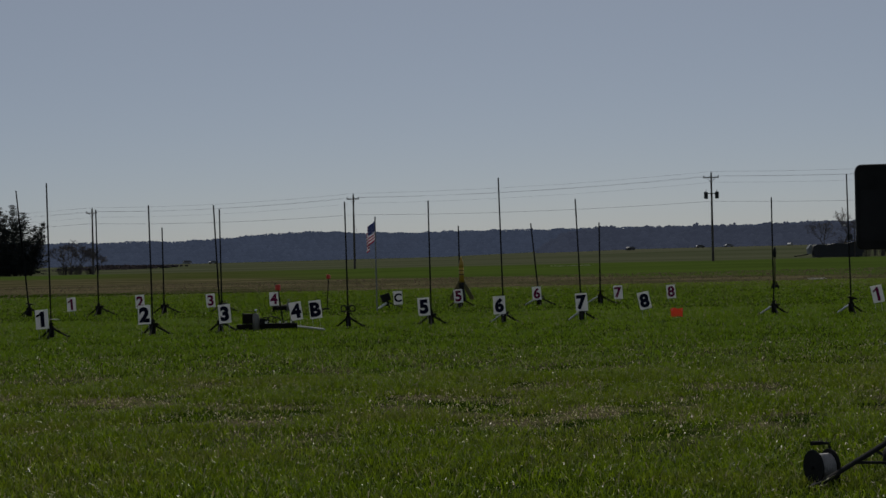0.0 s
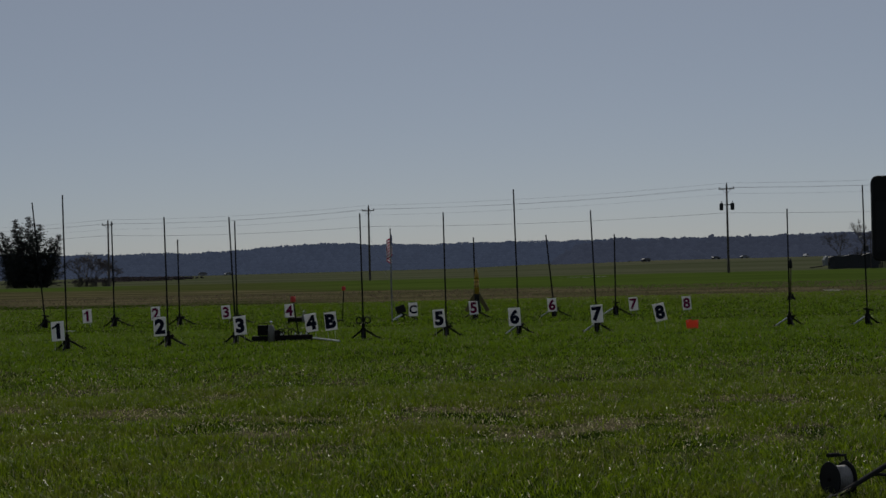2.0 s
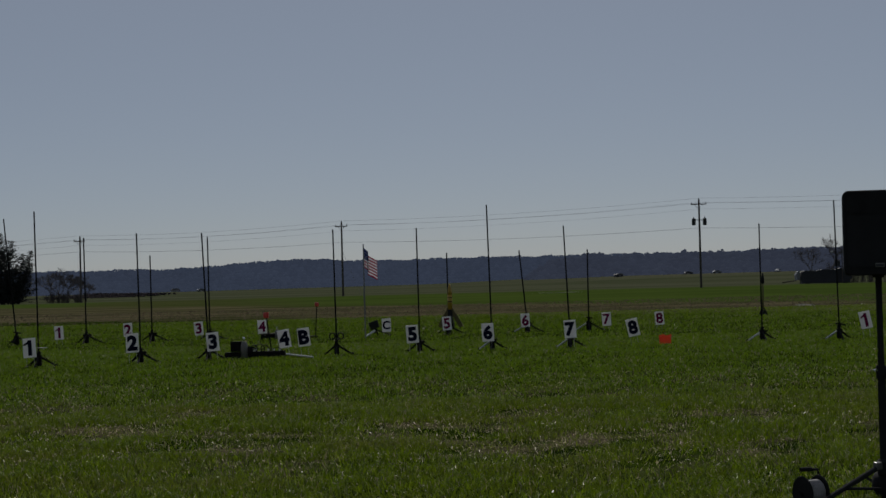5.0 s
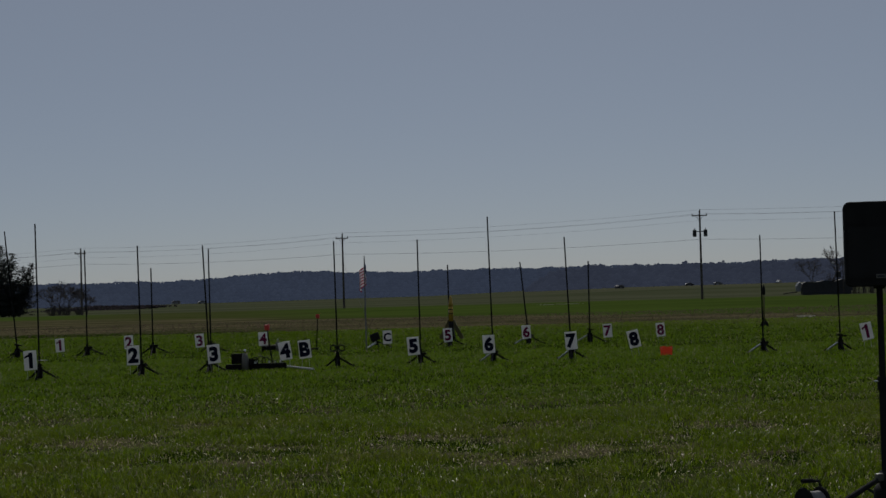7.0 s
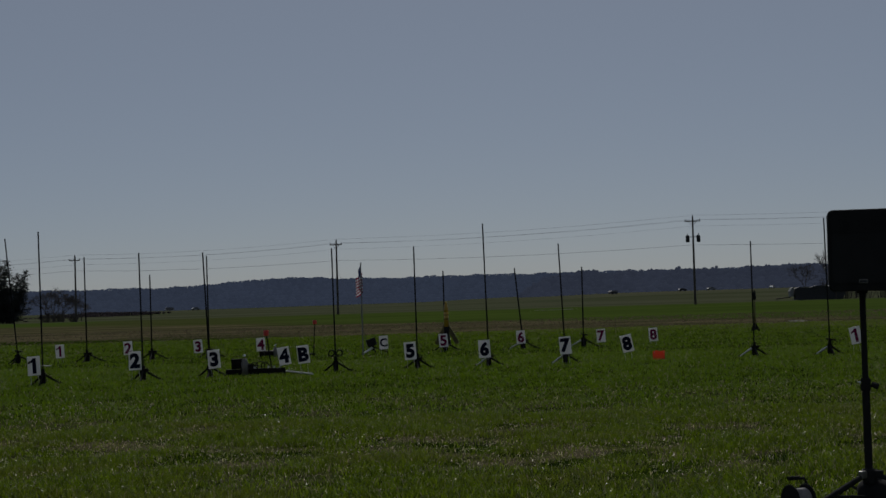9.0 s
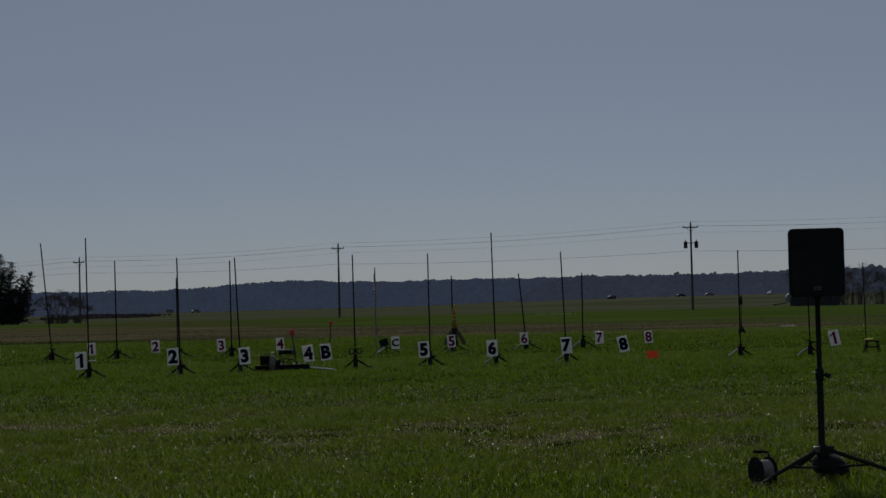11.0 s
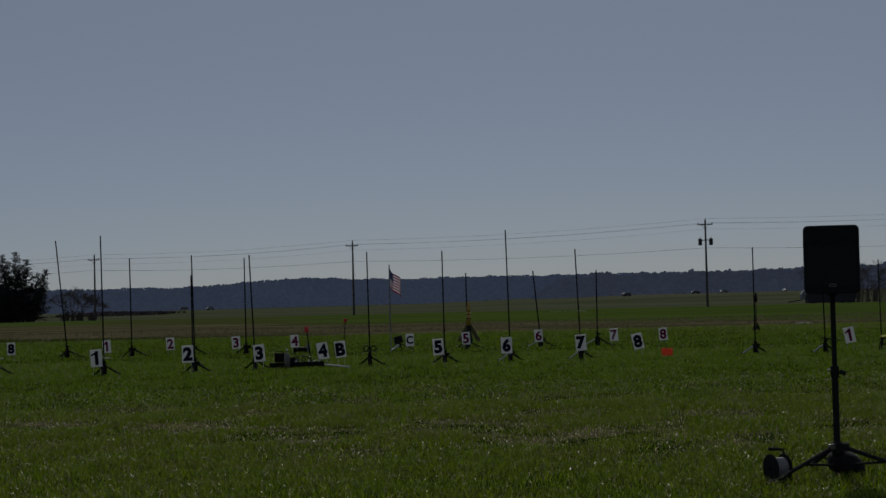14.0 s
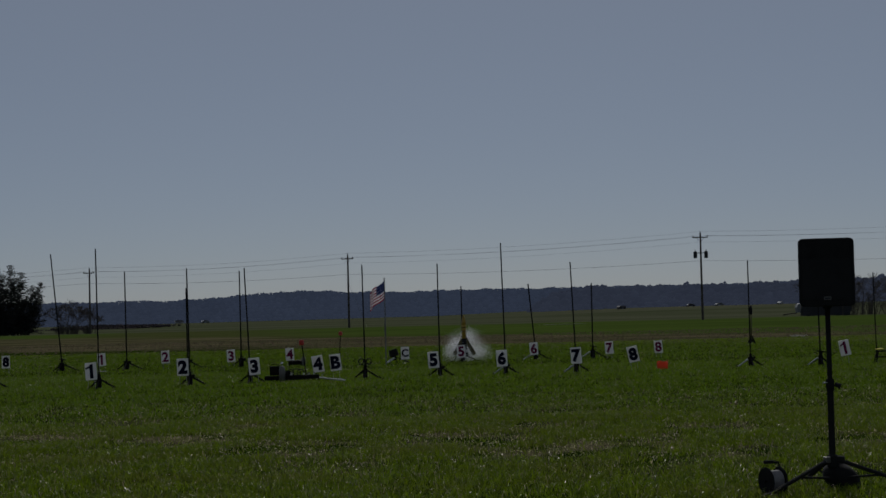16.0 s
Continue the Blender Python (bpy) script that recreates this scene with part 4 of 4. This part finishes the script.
def beacon_stake(x, y, top, dx, base):
    t = thing("beacon_stake", pose(x, y, 0), "dark stake with a red cap" + (" on a flat foot" if base else ""), "stake", "red-capped stakes")
    part("stake", rod((0, 0, -0.02), (dx, 0, top - 0.05), 0.014, 0.012, 7), STEEL, t)
    part("cap", lathe([(0.045, 0), (0.05, 0.02), (0.05, 0.08), (0.04, 0.10)], 12), RED, t, "round red cap", m=pose(dx, 0, top - 0.09))
    if base:
        part("foot", box(0.27, 0.18, 0.05, (-0.08, 0, 0.03), 0.006), IRON, t)
    return t


beacon_stake(-2.87, 29.6, 0.79, -0.10, False)
beacon_stake(-2.86, 40.4, 0.86, 0.05, True)


def low_bench(x, y):
    t = thing("low_bench", pose(x, y, 0), "low dark bench with a pale top on the back rack", "bench")
    part("top", box(0.40, 0.2, 0.03, (0, 0, 0.14), 0.005), TIMBER, t)
    part("apron", box(0.36, 0.16, 0.09, (0, 0, 0.08), 0.004), IRON, t)
    for sx in (-0.16, 0.16):
        part("leg", box(0.03, 0.16, 0.08, (sx, 0, 0.038), 0.003), IRON, t)
    return t


low_bench(-4.0, 40.35)


def tilted_launcher(x, y):
    """The stand by the letter C: a tripod that holds a black tilted box."""
    t = thing("tilted_launcher", pose(x, y, 0), "low tripod stand with a tilted black box", "launcher")
    part("head", box(0.23, 0.17, 0.19, (-0.04, 0, 0.28), 0.015, (0, -18, 0)), BLACKP, t)
    part("neck", rod((0, 0, 0.08), (-0.03, 0, 0.22), 0.04, 0.03, 8), IRON, t)
    part("leg", rod((0.0, -0.02, 0.17), (0.38, 0.02, 0.02), 0.018, 0.014, 7), STEEL, t)
    part("leg", rod((-0.02, -0.03, 0.15), (-0.24, -0.10, 0.012), 0.03, 0.02, 8), GLINT, t, "metal leg, its bright glint put in as pale colour")
    part("leg", rod((0.0, 0.03, 0.16), (0.05, 0.28, 0.012), 0.016, 0.014, 7), STEEL, t)
    return t


tilted_launcher(-1.38, 40.3)


def marker_box(x, y):
    """A bright orange marker flag folded over a wire frame."""
    t = thing("orange_marker", pose(x, y, 0, 0, 0, 8), "bright orange plastic marker on wire legs", "marker")
    part("panel", slab([(-0.11, 0.0), (0.10, 0.005), (0.115, 0.17), (0.02, 0.155), (-0.05, 0.175), (-0.115, 0.16)], -0.02, 0.02), ORANGE, t, m=pose(0, 0, 0.01, -10, 0, 0))
    for s in (-0.09, 0.09):
        part("wire_leg", rod((s, 0, -0.03), (s, 0.005, 0.16), 0.004, n=5), GALV, t)
    return t


marker_box(4.32, 30.7)


def work_stand(x, y):
    """A low dark folding stand with a yellow plate, next to a thin rod."""
    t = thing("work_stand", pose(x, y, 0), "low dark folding stand with a yellow plate", "stand")
    part("top", box(0.26, 0.16, 0.03, (0, 0, 0.25), 0.005), IRON, t)
    part("plate", box(0.15, 0.12, 0.02, (-0.06, 0, 0.30), 0.004, (0, -4, 0)), YPLATE, t, "bright yellow plate")
    part("shelf", box(0.30, 0.14, 0.03, (0, 0, 0.13), 0.004), IRON, t)
    for sx in (-1, 1):
        for sy in (-1, 1):
            part("leg", rod((sx * 0.10, sy * 0.06, 0.25), (sx * 0.16, sy * 0.09, 0.0), 0.014, n=6), STEEL, t)
    part("launch_rod", rod((-0.12, 0.0, 0.0), (-0.14, 0, 1.9), 0.012, n=7), STEEL, t)
    return t


work_stand(9.02, 31.4)


# ---- flag ----
FLAG_X, FLAG_Y = -1.58, 38.9
flag_pole = thing("flag_pole", pose(FLAG_X, FLAG_Y, 0), "thin grey flag pole standing in the grass", "flag pole")
part("pole", rod((0, 0, -0.1), (0.0, 0, 2.18), 0.016, 0.013, 8), WIRE, flag_pole)
part("finial", lathe([(0.006, 0), (0.022, 0.015), (0.022, 0.03), (0.005, 0.045)], 10), GALV, flag_pole, m=pose(0, 0, 2.18))
part("guy_line", tube([(0, 0, 1.25), (-0.03, 0.0, 0.9), (0.12, 0.3, 0.02)], 0.004, 4), WIRE, flag_pole)

FLAG_N, FLAG_W, FLAG_H, FLAG_FALL = 7, 0.086, 0.46, 0.50      # strips, their width, the hoist, the droop of the cloth
flag = thing("flag", pose(FLAG_X, FLAG_Y, 2.13), "striped red and white flag with a blue canton, hanging limp", "flag")


def flag_strip(i):
    """One upright strip of the cloth: thirteen stripes, and the canton on the first strips; its hinge is at x = 0."""
    bm = bmesh.new()
    n = 3
    for k in range(13):
        z1, z0 = -FLAG_H * k / 13, -FLAG_H * (k + 1) / 13
        blue = i < 3 and k < 7
        for j in range(n):
            xa, xb = FLAG_W * j / n, FLAG_W * (j + 1) / n
            q = [bm.verts.new(Vector((x, 0.006 * math.sin(math.pi * x / FLAG_W), z - FLAG_FALL * x))) for x, z in ((xa, z0), (xb, z0), (xb, z1), (xa, z1))]
            f = bm.faces.new(q)
            f.material_index = 2 if blue else (k % 2)
        if blue and k % 2 == 0:
            for sx in (0.3, 0.75):
                c = Vector((FLAG_W * sx, 0, (z0 + z1) / 2 - FLAG_FALL * FLAG_W * sx))
                for side in (-0.004, 0.009):
                    pts = [bm.verts.new(c + Vector((0.012 * (1 if p % 2 == 0 else 0.45) * math.sin(p * math.pi / 5), side, 0.012 * (1 if p % 2 == 0 else 0.45) * math.cos(p * math.pi / 5)))) for p in range(10)]
                    bm.faces.new(pts).material_index = 1
    bmesh.ops.remove_doubles(bm, verts=bm.verts, dist=0.0005)
    return part("cloth_strip", bm, (FLAGRED, FLAGWHITE, FLAGBLUE), flag)


strips = [flag_strip(i) for i in range(FLAG_N)]


# ---- loudspeaker and cable reel ----
NEAR_K = field_y(8.6) / 8.6
NEAR = Matrix.Translation((0, 0, EYE)) @ Matrix.Scale(NEAR_K, 4) @ Matrix.Translation((0, 0, -EYE))      # true size and place of the things by the camera


def loudspeaker_stand(x, y, top):
    t = thing("speaker_stand", NEAR @ pose(x, y, 0), "black tripod loudspeaker stand on the grass", "stand")
    part("lower_tube", rod((0, 0, 0.12), (0, 0, 0.70), 0.021, n=14), BLACKP, t)
    part("pole", rod((0, 0, 0.62), (0, 0, top + 0.05), 0.0165, n=14), BLACKP, t)
    c = part("clamp", lathe([(0.026, 0.655), (0.028, 0.665), (0.028, 0.715), (0.024, 0.725)], 14), BLACKP, t)
    part("knob", rod((0.028, -0.01, 0.69), (0.065, -0.02, 0.675), 0.014, 0.017, 8), BLACKP, c)
    part("pin", rod((-0.025, -0.01, 0.70), (-0.05, -0.012, 0.70), 0.006, n=6), CHROME, c, "bright locking pin")
    h = part("hub", lathe([(0.03, 0.15), (0.036, 0.16), (0.036, 0.225), (0.028, 0.235)], 14), BLACKP, t)
    part("knob", rod((0.03, -0.015, 0.215), (0.07, -0.03, 0.21), 0.014, 0.016, 8), BLACKP, h)
    part("lower_collar", lathe([(0.03, 0.07), (0.034, 0.08), (0.034, 0.12), (0.028, 0.13)], 14), BLACKP, t)
    for a in (214.6, 334.6, 94.6):
        a = radians(a)
        d = Vector((math.cos(a), math.sin(a), 0))
        leg = part("leg", rod(d * 0.03 + Vector((0, 0, 0.205)), d * 0.62 + Vector((0, 0, 0.012)), 0.0135, n=10), BLACKP, t)
        part("rubber_foot", rod(d * 0.60 + Vector((0, 0, 0.02)), d * 0.65 + Vector((0, 0, 0.004)), 0.02, 0.018, 10), RUBBER, leg)
        part("bracket", box(0.05, 0.03, 0.04, d * 0.05 + Vector((0, 0, 0.205)), 0.006, (0, 0, math.degrees(a))), SILVER if a < 4 else BLACKP, leg)
        part("strut", rod(d * 0.03 + Vector((0, 0, 0.085)), d * 0.32 + Vector((0, 0, 0.112)), 0.008, n=8), BLACKP, t)
    return t


SPK_X, SPK_Y = 2.335, 8.62
loudspeaker_stand(SPK_X, SPK_Y, 1.2)


def loudspeaker(x, y, z):
    """The back of a moulded box: rounded corners, a recessed panel and a small plate."""
    t = thing("loudspeaker", NEAR @ pose(x, y, z, 0, 0.2, -13), "black moulded loudspeaker with rounded corners on a stand", "loudspeaker")
    w, h = 0.352, 0.438

    def rounded(w, h, r, k=6):
        out = []
        for cx, cz, a0 in ((w / 2 - r, h / 2 - r, 0), (-w / 2 + r, h / 2 - r, 90), (-w / 2 + r, -h / 2 + r, 180), (w / 2 - r, -h / 2 + r, 270)):
            for i in range(k + 1):
                a = radians(a0 + 90 * i / k)
                out.append((cx + r * math.cos(a), cz + r * math.sin(a)))
        return out

    bm = bmesh.new()
    rings = []
    for y_, s in ((-0.155, 0.955), (-0.15, 0.985), (-0.135, 1.0), (0.02, 1.0), (0.10, 0.9), (0.14, 0.72), (0.145, 0.66)):
        rings.append([bm.verts.new((px, y_, pz + h / 2)) for px, pz in rounded(w * s, h * (0.5 + 0.5 * s), 0.032)])
    for p, q in zip(rings, rings[1:]):
        for i in range(len(p)):
            bm.faces.new((p[i], p[(i + 1) % len(p)], q[(i + 1) % len(p)], q[i]))
    bm.faces.new(rings[0])
    bm.faces.new(list(reversed(rings[-1])))
    bmesh.ops.recalc_face_normals(bm, faces=bm.faces)
    part("cabinet", bm, BLACKP, t)
    part("grille", slab([(px, pz + h * 0.40) for px, pz in rounded(w * 0.88, h * 0.60, 0.015)], -0.161, -0.150), GRILLE, t, "dark perforated grille")
    part("horn_panel", slab([(px, pz + h * 0.84) for px, pz in rounded(w * 0.88, h * 0.22, 0.02)], -0.1585, -0.150), BLACKP, t)
    b = part("badge", box(0.046, 0.006, 0.022, (0.003, -0.163, 0.052), 0.002), SILVER, t, "small silver badge")
    part("badge_face", box(0.036, 0.003, 0.010, (0.003, -0.1675, 0.052)), TARP, b)
    part("socket", rod((0, 0, -0.012), (0, 0, 0.004), 0.03, n=14), BLACKP, t)
    return t


loudspeaker(SPK_X - 0.005, SPK_Y - 0.02, 1.195)


def cable_reel(x, y):
    t = thing("cable_reel", NEAR @ pose(x, y, -0.004, 0, 0, 22) @ Matrix.Diagonal((0.9, 0.9, 0.9, 1)), "black cable reel with grey cable and a bent handle", "cable reel")
    for s in (-1, 1):
        f = part("flange", rod((s * 0.052, 0, 0.105), (s * 0.06, 0, 0.105), 0.094, n=28), BLACKP, t)
        part("rim", ring(0.094, 0.006, pose(s * 0.056, 0, 0.105, 0, 90, 0), 28, 6), BLACKP, f)
    cb = part("cable_winding", rod((-0.05, 0, 0.105), (0.05, 0, 0.105), 0.070, n=24), CABLE, t, "wound grey cable")
    for i in range(9):
        part("cable_turn", ring(0.070, 0.0055, pose(-0.044 + i * 0.011, 0, 0.105, 0, 90, 0), 24, 5), CABLE, cb)
    part("axle", rod((-0.075, 0, 0.105), (0.075, 0, 0.105), 0.012, n=10), STEEL, t)
    part("stand_frame", tube([(0.072, -0.08, 0.006), (0.072, 0.0, 0.105), (0.072, 0.02, 0.20), (0.060, 0.02, 0.232), (-0.05, 0.02, 0.238)], 0.0085, 8), BLACKP, t)
    part("grip", rod((0.02, 0.02, 0.2365), (-0.055, 0.02, 0.2385), 0.0125, n=10), RUBBER, t)
    part("loose_cable", tube([(0.05, -0.06, 0.06), (0.10, -0.08, 0.02), (0.18, -0.02, 0.008), (0.30, 0.06, 0.008), (0.42, 0.12, 0.008)], 0.005, 5), RUBBER, t)
    return t


cable_reel(1.915, 8.47)


def gear_bag(x, y):
    bm = bmesh.new()
    r = bmesh.ops.create_icosphere(bm, subdivisions=3, radius=1)
    for v in r["verts"]:
        k = 1 + 0.10 * noise.noise(v.co * 2.3)
        v.co = Vector((v.co.x * 0.12 * k, v.co.y * 0.09 * k, max(-0.078, v.co.z * 0.10 * k) + 0.078 - 0.03 * v.co.x))
    t = thing("sand_bag", NEAR @ pose(x, y, 0), "slumped black nylon sandbag on the stand's foot", "bag")
    part("bag", bm, FABRIC, t, smooth=True)
    part("strap", ring(0.06, 0.008, pose(-0.02, 0, 0.16, 80, 0, 20), 16, 5), FABRIC, t)
    return t


gear_bag(2.40, 8.66)


# ---- smoke from the motor at the end ----
PUFFS = 44
smoke = thing("smoke_cloud", pose(0.42, 40.72, 0), "thin white exhaust smoke round the rocket's foot", "smoke", kind="stuff")
puffs = []


def puff(seed, r):
    """A wisp: tiny droplets of white exhaust, thick in the middle and thinning out."""
    rng = random.Random(seed)
    vs, fs = [], []
    for k in range(1500):
        c = Vector((rng.gauss(0, 1), rng.gauss(0, 1), rng.gauss(0, 0.8))) * (r * 0.85)
        e = 0.0026 + 0.003 * rng.random()
        o = len(vs)
        vs.extend([c + Vector((rng.uniform(-e, e), rng.uniform(-e, e), rng.uniform(-e, e))) * 1.6 for _ in range(3)])
        fs.append((o, o + 1, o + 2))
    me = bpy.data.meshes.new("puff")
    me.from_pydata(vs, [], fs)
    me.materials.append(SMOKE)
    ob = new("puff", me)
    ob.parent = smoke
    return ob


_rng = random.Random(77)
for i in range(PUFFS):
    a = math.pi * 2 * (i * 0.618 % 1)
    rr = _rng.random()
    # the place to which the puff drifts, and the moment it comes out
    end = Vector((0.05 + math.cos(a) * (0.08 + 0.35 * rr), 0.3 * math.sin(a) * (0.3 + rr), 0.14 + 0.5 * _rng.random() * (1.15 - rr)))
    puffs.append((puff(i, 0.10 + 0.09 * _rng.random()), end, 15.24 + 0.24 * _rng.random()))

flame = tagged(part("motor_flame", lathe([(0.010, -0.16), (0.030, -0.08), (0.036, 0.0), (0.028, 0.08), (0.012, 0.13)], 10), FLAME), "small bright motor flame under the rocket", "flame")


# ---- what moves ----
FLAG_SWING = [(0.0, -0.30), (0.5, -0.42), (1.0, -0.30), (1.5, 0.40), (2.0, -0.08), (2.5, 0.52), (3.0, -0.14), (3.5, 0.46), (4.2, 0.1), (5.0, 0.35), (6.0, 0.30), (6.5, 0.38),
              (7.0, -0.16), (7.5, -0.30), (8.0, 0.22), (8.5, 0.18), (9.0, -0.14), (9.2, -0.16), (10.2, 0.25), (11.5, -0.18), (12.0, 0.42), (12.5, 0.32), (13.0, -0.20),
              (13.5, 0.14), (14.0, 0.38), (14.5, 0.46), (15.0, 0.22), (15.3, -0.15), (15.5, -0.38), (15.7, -0.28), (16.0, -0.62)]


def flag_rows(i):
    """Poses of strip i: the cloth leaves the pole at the swing's angle and folds along its length, drooping outward."""
    rows = []
    for t, s in FLAG_SWING:
        heading = math.acos(max(-0.72, min(0.72, s * 1.4)))        # from +x, turning away from the camera
        p = Vector((0.016 * math.cos(heading), 0.016 * math.sin(heading), 0))
        lift = abs(s)
        for k in range(i + 1):
            a = heading + (1.05 - 0.6 * lift) * math.sin(1.15 * k + 2.3 * t) * min(1, 0.35 + k / 4)
            if k < i:
                p = p + Vector((math.cos(a), math.sin(a), -FLAG_FALL)) * FLAG_W
        rows.append((t, pose(p.x, p.y, p.z, 0, 0, math.degrees(a))))
    return rows


def motions():
    for i, s in enumerate(strips):
        walk(s, flag_rows(i))
    for ob, end, born in puffs:
        low = Vector((end.x * 0.15, end.y * 0.15, -0.75))
        mid = Vector((end.x * 0.55, end.y * 0.55, end.z * 0.45))
        far = end + Vector((end.x * 0.12, 0, 0.03))
        walk(ob, [(0, pose(*low)), (born - 0.1, pose(*low)), (born + 0.1, pose(*mid, 0, 0, 20)), (min(15.85, born + 0.35), pose(*end, 0, 0, 45)), (16.0, pose(*far, 0, 0, 55))])
    walk(flame, [(0, pose(0.44, 40.36, -0.3)), (15.2, pose(0.44, 40.36, -0.3)), (15.25, pose(0.44, 40.30, 0.42)), (15.33, pose(0.44, 40.30, 0.42)), (15.45, pose(0.44, 40.36, -0.3)), (16.0, pose(0.44, 40.36, -0.3))])


motions()
